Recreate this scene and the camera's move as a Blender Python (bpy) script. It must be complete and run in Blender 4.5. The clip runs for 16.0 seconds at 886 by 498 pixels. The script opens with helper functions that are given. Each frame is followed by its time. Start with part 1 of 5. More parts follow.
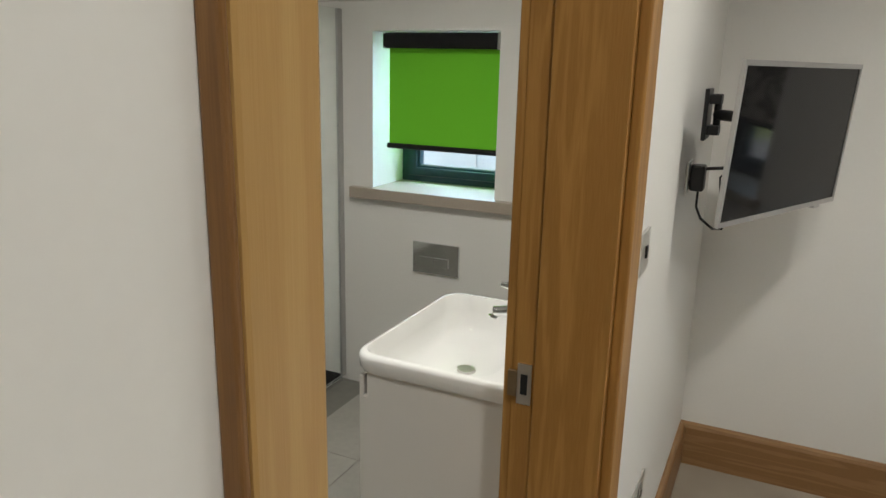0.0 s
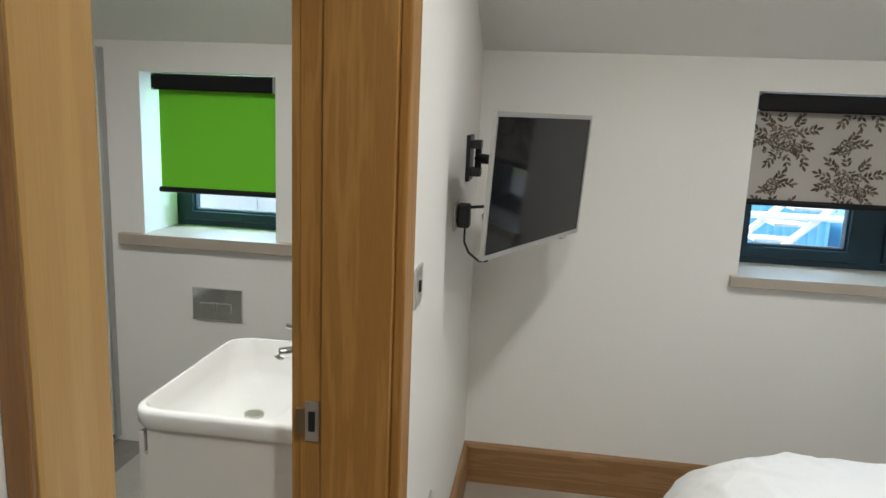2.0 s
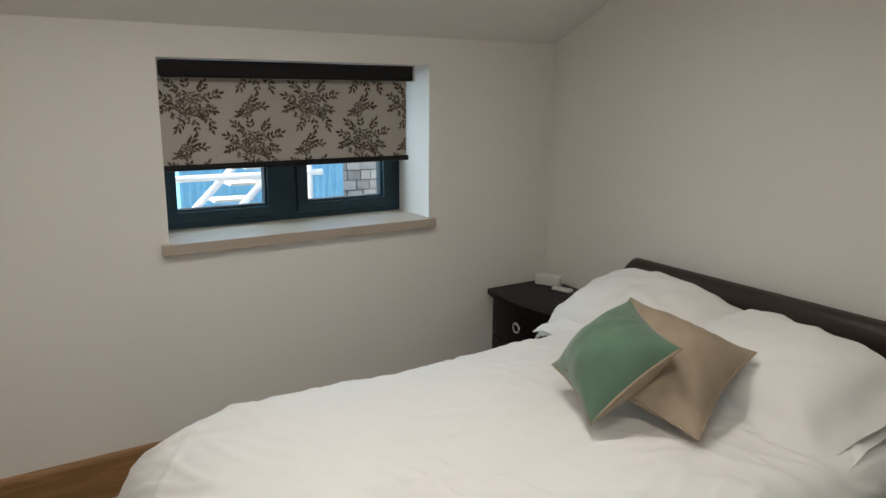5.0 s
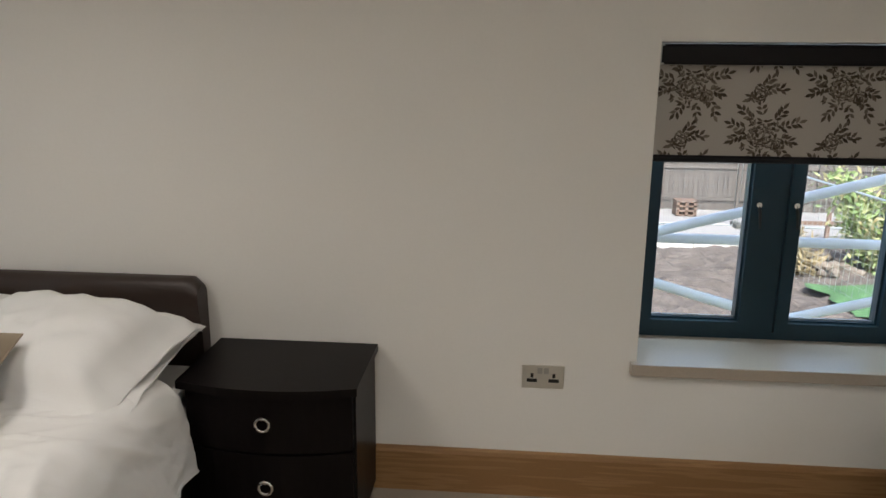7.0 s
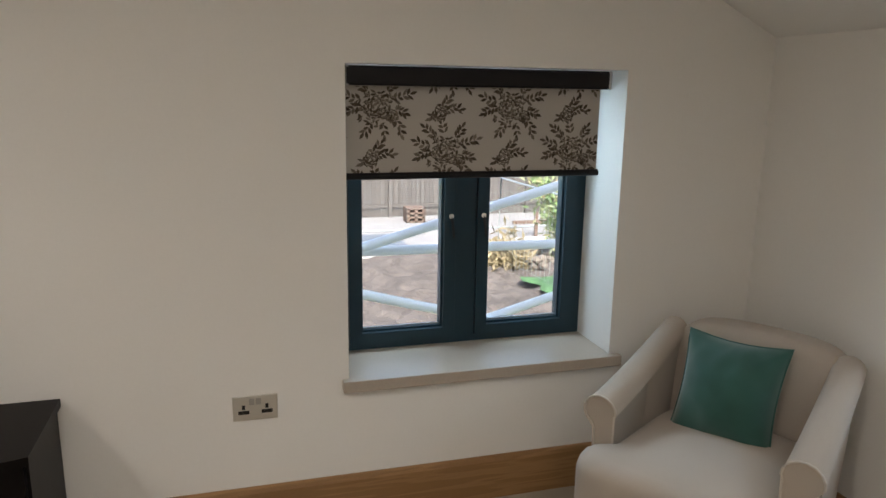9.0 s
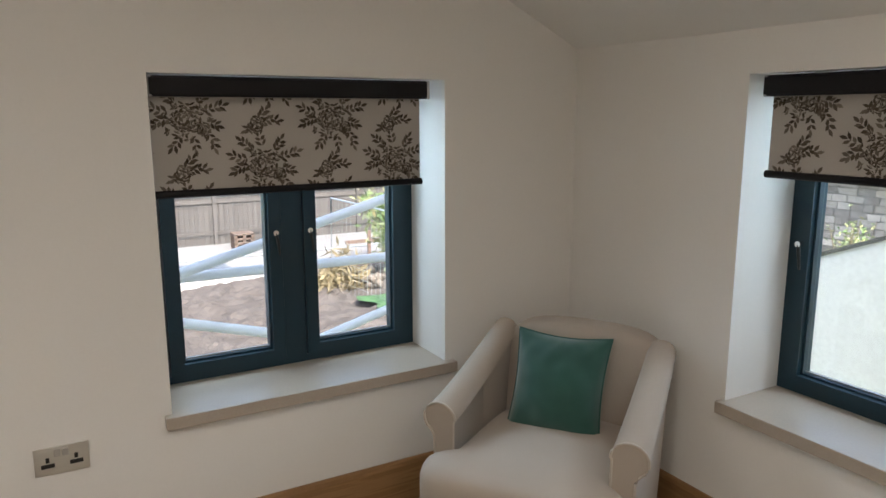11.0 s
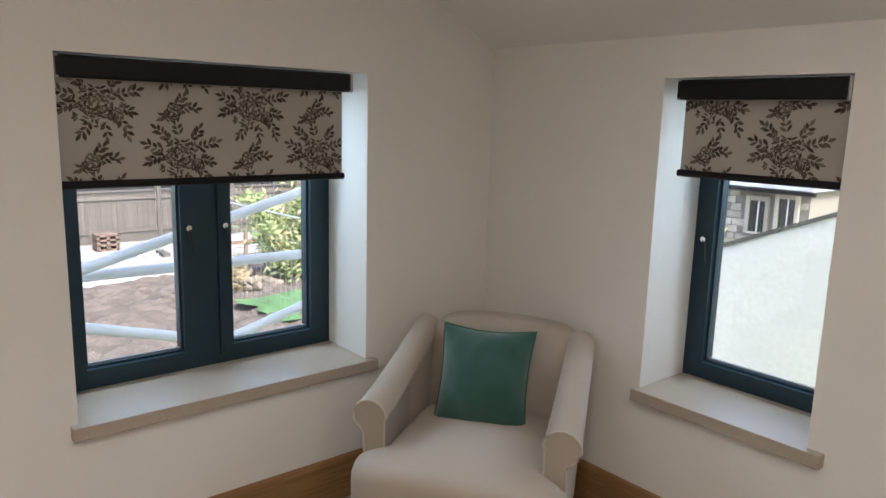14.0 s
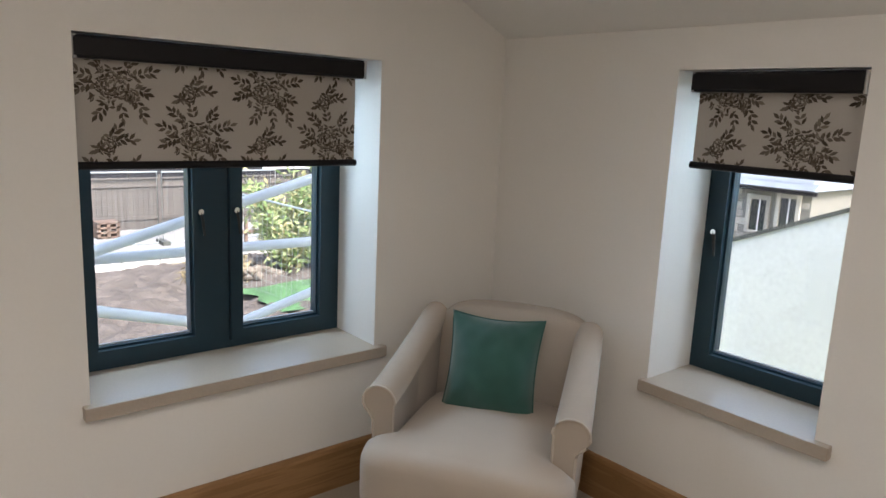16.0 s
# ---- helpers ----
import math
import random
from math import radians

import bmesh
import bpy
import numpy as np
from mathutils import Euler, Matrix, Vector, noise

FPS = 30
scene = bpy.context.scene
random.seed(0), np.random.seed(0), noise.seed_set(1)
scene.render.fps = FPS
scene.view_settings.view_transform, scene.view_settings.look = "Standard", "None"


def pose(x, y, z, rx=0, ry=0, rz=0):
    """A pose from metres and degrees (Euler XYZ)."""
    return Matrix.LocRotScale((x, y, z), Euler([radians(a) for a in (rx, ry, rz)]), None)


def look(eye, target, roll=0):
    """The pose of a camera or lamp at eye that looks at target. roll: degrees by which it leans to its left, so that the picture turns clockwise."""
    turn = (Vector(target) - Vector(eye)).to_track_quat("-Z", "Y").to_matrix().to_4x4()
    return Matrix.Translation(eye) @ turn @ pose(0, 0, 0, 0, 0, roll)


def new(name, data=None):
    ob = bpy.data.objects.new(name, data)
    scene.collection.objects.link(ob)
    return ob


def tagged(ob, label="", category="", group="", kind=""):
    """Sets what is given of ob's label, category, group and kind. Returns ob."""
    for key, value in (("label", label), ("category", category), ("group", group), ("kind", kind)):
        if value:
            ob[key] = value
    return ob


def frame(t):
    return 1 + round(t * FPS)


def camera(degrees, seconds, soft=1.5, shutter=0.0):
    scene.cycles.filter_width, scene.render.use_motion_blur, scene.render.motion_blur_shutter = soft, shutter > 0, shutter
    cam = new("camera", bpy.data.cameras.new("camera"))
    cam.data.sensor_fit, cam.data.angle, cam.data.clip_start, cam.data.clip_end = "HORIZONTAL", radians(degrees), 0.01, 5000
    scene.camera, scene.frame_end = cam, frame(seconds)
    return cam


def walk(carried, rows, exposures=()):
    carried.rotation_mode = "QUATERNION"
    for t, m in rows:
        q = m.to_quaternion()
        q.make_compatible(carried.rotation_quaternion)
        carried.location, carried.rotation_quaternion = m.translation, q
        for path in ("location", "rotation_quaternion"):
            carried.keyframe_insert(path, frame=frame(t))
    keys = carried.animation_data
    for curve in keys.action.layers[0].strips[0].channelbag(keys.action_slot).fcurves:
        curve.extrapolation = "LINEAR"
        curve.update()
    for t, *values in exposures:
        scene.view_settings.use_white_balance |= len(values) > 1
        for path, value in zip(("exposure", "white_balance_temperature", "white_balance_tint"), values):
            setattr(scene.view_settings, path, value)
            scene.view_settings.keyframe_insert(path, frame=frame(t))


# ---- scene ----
cam = camera(63.7, 16.0)
PATH = [
    (0, (-2.592, -2.658, 1.468), (-3.42, -0.907, 0.97), 1.3),
    (0.5, (-2.594, -2.687, 1.48), (-3.234, -0.835, 1.075), 1.3),
    (1, (-2.584, -2.706, 1.487), (-3.137, -0.819, 1.124), 1.8),
    (1.5, (-2.583, -2.708, 1.488), (-3.019, -0.789, 1.131), 2.3),
    (2, (-2.561, -2.719, 1.489), (-2.833, -0.773, 1.112), 2.3),
    (2.5, (-2.53, -2.718, 1.484), (-2.582, -0.757, 1.094), 2.2),
    (3, (-2.47, -2.714, 1.49), (-2.309, -0.76, 1.092), 2.3),
    (3.2, (-2.447, -2.712, 1.494), (-2.201, -0.769, 1.092), 2.5),
    (5.3, (-2.381, -2.71, 1.496), (-1.102, -1.236, 1.058), 1.2),
    (5.5, (-2.396, -2.721, 1.495), (-0.964, -1.395, 1.059), 1.8),
    (6, (-2.314, -2.794, 1.487), (-0.615, -1.842, 1.031), 0.5),
    (6.5, (-2.325, -2.822, 1.469), (-0.442, -2.323, 1.015), 0.5),
    (7, (-2.348, -2.888, 1.486), (-0.411, -2.732, 1.012), 0.6),
    (7.5, (-2.334, -2.953, 1.516), (-0.395, -3.014, 1.029), 0.8),
    (8, (-2.329, -2.986, 1.504), (-0.398, -3.245, 1.05), 1.0),
    (8.5, (-2.311, -3.019, 1.53), (-0.406, -3.424, 1.074), 1.0),
    (9, (-2.314, -3.025, 1.511), (-0.44, -3.576, 1.079), 0.9),
    (9.5, (-2.309, -3.038, 1.506), (-0.477, -3.716, 1.075), 0.8),
    (10, (-2.302, -3.037, 1.496), (-0.522, -3.842, 1.07), 0.8),
    (10.2, (-2.313, -3.062, 1.474), (-0.542, -3.895, 1.064), 0.4),
    (12.3, (-2.226, -3.052, 1.474), (-0.646, -4.227, 1.122), 0.7),
    (12.5, (-2.232, -3.056, 1.473), (-0.658, -4.24, 1.127), 0.7),
    (13, (-2.205, -3.018, 1.473), (-0.659, -4.241, 1.135), 1.0),
    (13.5, (-2.19, -2.967, 1.466), (-0.665, -4.213, 1.12), 1.3),
    (14, (-2.177, -2.921, 1.447), (-0.671, -4.186, 1.084), 1.6),
    (14.5, (-2.172, -2.894, 1.438), (-0.669, -4.156, 1.055), 2.0),
    (15, (-2.169, -2.879, 1.432), (-0.662, -4.136, 1.044), 2.3),
    (15.5, (-2.164, -2.878, 1.427), (-0.657, -4.135, 1.043), 2.5),
    (16, (-2.159, -2.882, 1.426), (-0.658, -4.148, 1.047), 2.6),
]
walk(cam, [(t, look(eye, target, roll)) for t, eye, target, roll in PATH],
     exposures=((0, 1.88, 6200, 7), (1.5, 2.05, 5950, 7), (3, 1.95, 5950, 8), (5.5, 1.5, 6850, 12), (6, 1.47, 7500, 16), (6.5, 1.58, 7100, 15), (7, 1.7, 6400, 12), (8.2, 1.82, 6650, 14), (10, 1.9, 6450, 13), (12.5, 2.02, 6650, 17), (16, 2.0, 6450, 16)))

# ---- light ----
world = bpy.data.worlds.new("sky")
scene.world = world
world.use_nodes = True
_n = world.node_tree.nodes
_sky = _n.new("ShaderNodeTexSky")
_sky.sky_type = "NISHITA"
_sky.sun_disc = False
_sky.sun_elevation = radians(48)
_sky.sun_rotation = radians(277)
_sky.air_density, _sky.dust_density, _sky.ozone_density = 1.0, 3.0, 1.0
_n["Background"].inputs["Strength"].default_value = 0.15
world.node_tree.links.new(_sky.outputs["Color"], _n["Background"].inputs["Color"])
sun = new("sun", bpy.data.lights.new("sun", "SUN"))
sun.data.energy, sun.data.angle, sun.data.color = 2.1, radians(20), (1.0, 0.98, 0.96)
sun.matrix_world = look((-8, 1, 9), (0, 0, 0))
LAMP_W, LAMP_BATH = 8.6, 17.5
LAMP_COLOUR = (1.0, 0.945, 0.865)


# ---- materials ----
def _nodes(name, rough, metal, spec):
    m = bpy.data.materials.new(name)
    m.use_nodes = True
    nt = m.node_tree
    b = nt.nodes["Principled BSDF"]
    b.inputs["Roughness"].default_value = rough
    b.inputs["Metallic"].default_value = metal
    b.inputs["Specular IOR Level"].default_value = spec
    return m, nt, b


def _noise(nt, scale, detail=4.0, stretch=(1, 1, 1), coords="Object"):
    tc = nt.nodes.new("ShaderNodeTexCoord")
    mp = nt.nodes.new("ShaderNodeMapping")
    mp.inputs["Scale"].default_value = stretch
    nt.links.new(tc.outputs[coords], mp.inputs["Vector"])
    n = nt.nodes.new("ShaderNodeTexNoise")
    n.inputs["Scale"].default_value = scale
    n.inputs["Detail"].default_value = detail
    nt.links.new(mp.outputs["Vector"], n.inputs["Vector"])
    return n.outputs["Fac"]


def _ramp(nt, fac, c0, c1, p0=0.35, p1=0.65):
    r = nt.nodes.new("ShaderNodeValToRGB")
    r.color_ramp.elements[0].position, r.color_ramp.elements[1].position = p0, p1
    r.color_ramp.elements[0].color, r.color_ramp.elements[1].color = (*c0, 1), (*c1, 1)
    nt.links.new(fac, r.inputs["Fac"])
    return r.outputs["Color"]


def _mix(nt, fac, a, b, mode="MIX"):
    x = nt.nodes.new("ShaderNodeMix")
    x.data_type, x.blend_type = "RGBA", mode
    if isinstance(fac, float):
        x.inputs["Factor"].default_value = fac
    else:
        nt.links.new(fac, x.inputs["Factor"])
    nt.links.new(a, x.inputs["A"])
    nt.links.new(b, x.inputs["B"])
    return x.outputs["Result"]


def _bump(nt, b, fac, strength, dist=0.002):
    bp = nt.nodes.new("ShaderNodeBump")
    bp.inputs["Strength"].default_value, bp.inputs["Distance"].default_value = strength, dist
    nt.links.new(fac, bp.inputs["Height"])
    nt.links.new(bp.outputs["Normal"], b.inputs["Normal"])


def surface(name, colour, rough=0.6, metal=0.0, spec=0.5, var=0.06, scale=60.0, big=2.5, bump=0.15, stretch=(1, 1, 1), dist=0.001, random_var=0.0):
    """A plain material with fine grain and broad unevenness."""
    m, nt, b = _nodes(name, rough, metal, spec)
    lo, hi = [c * (1 - var) for c in colour], [min(1, c * (1 + var)) for c in colour]
    fine = _noise(nt, scale, 5.0, stretch)
    wide = _noise(nt, big, 3.0)
    c = _mix(nt, 0.5, _ramp(nt, fine, lo, hi), _ramp(nt, wide, lo, hi))
    if random_var:
        oi = nt.nodes.new("ShaderNodeObjectInfo")
        c = _mix(nt, 0.5, c, _ramp(nt, oi.outputs["Random"], [k * (1 - random_var) for k in colour], [min(1, k * (1 + random_var)) for k in colour], 0.0, 1.0))
    nt.links.new(c, b.inputs["Base Color"])
    rr = nt.nodes.new("ShaderNodeMapRange")
    rr.inputs["To Min"].default_value, rr.inputs["To Max"].default_value = max(0.02, rough - 0.06), min(1, rough + 0.06)
    nt.links.new(wide, rr.inputs["Value"])
    nt.links.new(rr.outputs["Result"], b.inputs["Roughness"])
    if bump:
        _bump(nt, b, fine, bump, dist)
    return m


def oak(name, stretch, light=(0.43, 0.225, 0.058), dark=(0.27, 0.125, 0.026)):
    """Oiled oak with grain along the axis that stretch leaves small."""
    m, nt, b = _nodes(name, 0.42, 0.0, 0.45)
    broad = _noise(nt, 3.0, 3.0, stretch)
    wave = nt.nodes.new("ShaderNodeMath")
    wave.operation = "MULTIPLY"
    wave.inputs[1].default_value = 26.0
    nt.links.new(broad, wave.inputs[0])
    sine = nt.nodes.new("ShaderNodeMath")
    sine.operation = "SINE"
    nt.links.new(wave.outputs[0], sine.inputs[0])
    figure = _ramp(nt, sine.outputs[0], dark, light, 0.0, 1.0)
    pores = _noise(nt, 60.0, 5.0, [s * 2.5 if s > 0.5 else s * 0.8 for s in stretch])
    fine = _ramp(nt, pores, dark, light, 0.15, 0.75)
    c = _mix(nt, 0.55, figure, fine)
    nt.links.new(c, b.inputs["Base Color"])
    _bump(nt, b, pores, 0.12, 0.0006)
    return m


def island(name, colours, rough=0.85):
    """Colours that vary from piece to piece of one mesh."""
    m, nt, b = _nodes(name, rough, 0.0, 0.2)
    g = nt.nodes.new("ShaderNodeNewGeometry")
    r = nt.nodes.new("ShaderNodeValToRGB")
    els = r.color_ramp.elements
    while len(els) < len(colours):
        els.new(0.5)
    for i, c in enumerate(colours):
        els[i].position, els[i].color = i / (len(colours) - 1), (*c, 1)
    nt.links.new(g.outputs["Random Per Island"], r.inputs["Fac"])
    nt.links.new(r.outputs["Color"], b.inputs["Base Color"])
    return m


def glass(name, tint=(1, 1, 1)):
    m, nt, b = _nodes(name, 0.0, 0.0, 0.5)
    b.inputs["Base Color"].default_value = (*tint, 1)
    b.inputs["Transmission Weight"].default_value = 1.0
    b.inputs["IOR"].default_value = 1.45
    return m


M_WALL = surface("white_matt_paint", (0.80, 0.775, 0.73), 0.8, spec=0.25, var=0.012, scale=90, big=1.2, bump=0.06)
M_CEIL = surface("white_ceiling_paint", (0.80, 0.785, 0.75), 0.85, spec=0.2, var=0.012, scale=90, big=1.2, bump=0.05)
M_TILE = surface("white_glazed_panel", (0.82, 0.82, 0.78), 0.25, var=0.012, scale=30, bump=0.02)
M_OAKZ = oak("oak_upright", (7, 7, 0.5))
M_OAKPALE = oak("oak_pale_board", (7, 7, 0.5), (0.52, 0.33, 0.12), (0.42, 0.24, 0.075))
# the same oak with shade and edge grain put into its colour
M_OAKSHADE = oak("oak_shaded_edge", (7, 7, 0.5), (0.27, 0.135, 0.04), (0.17, 0.075, 0.018))
M_OAKX = oak("oak_along_x", (0.55, 9, 9), (0.36, 0.205, 0.088), (0.22, 0.112, 0.042))
M_OAKY = oak("oak_along_y", (9, 0.55, 9), (0.36, 0.205, 0.088), (0.22, 0.112, 0.042))
M_FRAME = surface("anthracite_frame", (0.013, 0.036, 0.052), 0.38, spec=0.35, var=0.1, scale=200, bump=0.05)
M_CASS = surface("black_cassette", (0.008, 0.007, 0.008), 0.5, spec=0.25, var=0.1, scale=200, bump=0.04)
M_LACQ = surface("black_lacquer", (0.006, 0.0045, 0.0045), 0.34, spec=0.09, var=0.15, scale=40, bump=0.03)
M_FABRIC = surface("stone_blind_fabric", (0.43, 0.395, 0.355), 0.85, spec=0.15, var=0.05, scale=900, bump=0.1, stretch=(1, 1, 0.3))
M_GREEN = surface("lime_blind_fabric", (0.20, 0.63, 0.035), 0.8, spec=0.15, var=0.04, scale=900, bump=0.1)
M_PRINT = island("printed_leaves", [(0.045, 0.034, 0.024), (0.10, 0.08, 0.058), (0.06, 0.046, 0.032), (0.17, 0.145, 0.115), (0.08, 0.062, 0.044), (0.13, 0.105, 0.08), (0.055, 0.044, 0.03), (0.20, 0.17, 0.135)])
M_PRINT_PALE = island("printed_highlights", [(0.36, 0.33, 0.29), (0.30, 0.27, 0.23), (0.24, 0.21, 0.175)])
M_CARPET = surface("beige_carpet", (0.40, 0.345, 0.275), 0.95, spec=0.05, var=0.2, scale=350, big=2, bump=0.8, dist=0.004)
M_FLOORTILE = surface("grey_floor_tile", (0.36, 0.34, 0.30), 0.45, var=0.08, scale=40, bump=0.03)
M_COTTON = surface("white_cotton", (0.82, 0.81, 0.79), 0.85, spec=0.1, var=0.02, scale=700, bump=0.08)
M_SILL = surface("honed_stone_sill", (0.43, 0.365, 0.295), 0.33, var=0.05, scale=120, big=6, bump=0.05)
M_LINEN = surface("oatmeal_upholstery", (0.42, 0.36, 0.30), 0.9, spec=0.12, var=0.07, scale=600, bump=0.25)
M_LINEN.node_tree.nodes["Principled BSDF"].inputs["Sheen Weight"].default_value = 0.15
M_PIPE = surface("oatmeal_piping", (0.50, 0.44, 0.37), 0.85, var=0.05, scale=500)
M_TEAL = surface("teal_velvet", (0.024, 0.085, 0.068), 0.75, spec=0.2, var=0.10, scale=14, big=5, bump=0.1)
M_TEAL.node_tree.nodes["Principled BSDF"].inputs["Sheen Weight"].default_value = 0.5
M_SAGE = surface("sage_velvet", (0.105, 0.185, 0.125), 0.75, spec=0.2, var=0.15, scale=10, big=6, bump=0.1)
M_SAGE.node_tree.nodes["Principled BSDF"].inputs["Sheen Weight"].default_value = 0.35
M_TAUPE = surface("taupe_velvet", (0.36, 0.29, 0.215), 0.8, spec=0.15, var=0.1, scale=20, big=5, bump=0.1)
M_LEATHER = surface("dark_brown_leather", (0.032, 0.019, 0.014), 0.42, var=0.2, scale=260, bump=0.25)
M_STEEL = surface("brushed_steel", (0.68, 0.66, 0.62), 0.42, metal=1.0, var=0.05, scale=300, stretch=(0.1, 1, 1), bump=0.05)
M_BRONZE = surface("dull_bronze", (0.30, 0.22, 0.13), 0.4, metal=0.8, var=0.1, scale=200)
M_RUBBLE = surface("earthy_rubble", (0.20, 0.17, 0.135), 0.95, var=0.25, scale=12, bump=0.5, dist=0.01, random_var=0.3)
M_CHROME = surface("chrome", (0.8, 0.8, 0.8), 0.08, metal=1.0, var=0.02, scale=20, bump=0.0)
M_SILVER = surface("silver_bezel", (0.48, 0.47, 0.46), 0.35, metal=0.7, var=0.03, scale=200)
M_SCREEN = surface("tv_screen", (0.010, 0.010, 0.011), 0.05, spec=0.14, var=0.02, scale=5, bump=0.0)
M_PLASTIC = surface("black_plastic", (0.012, 0.012, 0.012), 0.45, var=0.1, scale=200)
M_CERAMIC = surface("white_glazed_ceramic", (0.84, 0.83, 0.80), 0.06, spec=0.6, var=0.01, scale=10, bump=0.0)
M_VANITY = surface("white_gloss_vanity", (0.78, 0.75, 0.70), 0.25, var=0.015, scale=10, bump=0.0)
M_WHITEP = surface("white_plastic", (0.75, 0.74, 0.70), 0.4, var=0.03, scale=100)
M_GLASS = glass("window_glass", (0.96, 0.99, 0.98))
M_GLASS_S = glass("shower_glass", (0.95, 0.985, 0.97))
M_GLASS_S.node_tree.nodes["Principled BSDF"].inputs["IOR"].default_value = 1.1
M_SOIL = surface("turned_soil", (0.115, 0.10, 0.088), 0.95, spec=0.1, var=0.38, scale=22, big=2.2, bump=0.9, dist=0.025)
M_ROAD = surface("pale_concrete_road", (0.27, 0.26, 0.245), 0.9, var=0.1, scale=8, big=0.4, bump=0.3, dist=0.01)
M_ASPHALT = surface("wet_asphalt", (0.13, 0.15, 0.17), 0.5, var=0.15, scale=12, bump=0.3, dist=0.01)
M_KERB = surface("concrete_kerb", (0.55, 0.53, 0.49), 0.85, var=0.1, scale=14, bump=0.3)
M_TUBE = surface("white_coated_tube", (0.84, 0.84, 0.82), 0.45, var=0.07, scale=9, big=3)
M_BOARD = surface("weathered_fence_board", (0.10, 0.09, 0.08), 0.9, var=0.25, scale=9, stretch=(1, 1, 0.12), bump=0.3, random_var=0.3)
M_HOARD = surface("black_sign_panel", (0.012, 0.012, 0.016), 0.45, var=0.1, scale=3)
M_LETTER = surface("white_sign_print", (0.75, 0.75, 0.75), 0.6, var=0.03)
M_RED = surface("crimson_sign_print", (0.30, 0.012, 0.05), 0.6, var=0.1)
M_GALV = surface("galvanised_wire", (0.45, 0.50, 0.50), 0.45, metal=0.6, var=0.1, scale=30)
M_LEAF = island("shrub_leaves", [(0.10, 0.17, 0.06), (0.20, 0.29, 0.11), (0.32, 0.36, 0.17), (0.15, 0.23, 0.09), (0.38, 0.33, 0.17), (0.27, 0.33, 0.17)])
M_CANE = island("dry_canes", [(0.24, 0.19, 0.10), (0.33, 0.27, 0.16), (0.18, 0.15, 0.08)])
M_GRASS = surface("artificial_turf", (0.07, 0.16, 0.06), 0.9, var=0.45, scale=25, bump=0.9, dist=0.02)
M_RENDER = surface("pale_roughcast_render", (0.60, 0.62, 0.59), 0.9, spec=0.1, var=0.10, scale=30, big=0.9, bump=0.4, dist=0.004)
M_COPE = surface("stone_coping", (0.075, 0.08, 0.07), 0.9, var=0.25, scale=12, bump=0.4, dist=0.01)
M_STONE = surface("sandstone_wall", (0.40, 0.37, 0.32), 0.9, var=0.25, scale=8, big=3, bump=0.5, dist=0.01, random_var=0.75)
M_MORTAR = surface("lime_mortar", (0.20, 0.19, 0.165), 0.95, var=0.1, scale=20, bump=0.4, dist=0.01)
M_SLATE = surface("blue_slate", (0.20, 0.225, 0.25), 0.6, var=0.12, scale=14, bump=0.2, random_var=0.22)
M_FIELD = surface("hill_pasture", (0.24, 0.27, 0.085), 0.95, var=0.2, scale=0.4, big=0.06, bump=0.0)
M_BLUE = surface("blue_painted_steel", (0.20, 0.50, 0.68), 0.5, var=0.12, scale=4, bump=0.1)
M_BRICK = surface("orange_brick", (0.17, 0.115, 0.085), 0.9, var=0.2, scale=20, bump=0.4)
M_DARKGLASS = surface("dark_window_glass", (0.03, 0.035, 0.04), 0.1, spec=0.7, var=0.05, scale=3, bump=0.0)


# ---- helpers for shapes ----
def prism(bm, poly, axis, a, b):
    """A solid from a convex outline in the two axes other than axis, between a and b on axis."""
    def v(p, w):
        return {"x": (w, p[0], p[1]), "y": (p[0], w, p[1]), "z": (p[0], p[1], w)}[axis]
    lo = [bm.verts.new(v(p, a)) for p in poly]
    hi = [bm.verts.new(v(p, b)) for p in poly]
    n = len(poly)
    bm.faces.new(lo)
    bm.faces.new(hi[::-1])
    for i in range(n):
        bm.faces.new((lo[i], hi[i], hi[(i + 1) % n], lo[(i + 1) % n]))


def box(bm, x0, x1, y0, y1, z0, z1):
    prism(bm, [(x0, y0), (x1, y0), (x1, y1), (x0, y1)], "z", z0, z1)


def tube(bm, points, r, sides=10, closed=False):
    """A round bar along points."""
    rings, pts = [], [Vector(p) for p in points]
    n = len(pts)
    for i, p in enumerate(pts):
        if closed:
            d = pts[(i + 1) % n] - pts[i - 1]
        else:
            d = pts[min(i + 1, n - 1)] - pts[max(i - 1, 0)]
        d.normalize()
        up = Vector((0, 0, 1)) if abs(d.z) < 0.9 else Vector((1, 0, 0))
        s = d.cross(up).normalized()
        t = s.cross(d)
        rr = r[i] if isinstance(r, (list, tuple)) else r
        rings.append([bm.verts.new(p + rr * (math.cos(a) * s + math.sin(a) * t)) for a in (2 * math.pi * k / sides for k in range(sides))])
    for i in range(n if closed else n - 1):
        q, w = rings[i], rings[(i + 1) % n]
        for k in range(sides):
            bm.faces.new((q[k], q[(k + 1) % sides], w[(k + 1) % sides], w[k]))
    if not closed:
        bm.faces.new(rings[0][::-1])
        bm.faces.new(rings[-1])


def world_of(ob):
    return (world_of(ob.parent) if ob.parent else Matrix()) @ ob.matrix_basis


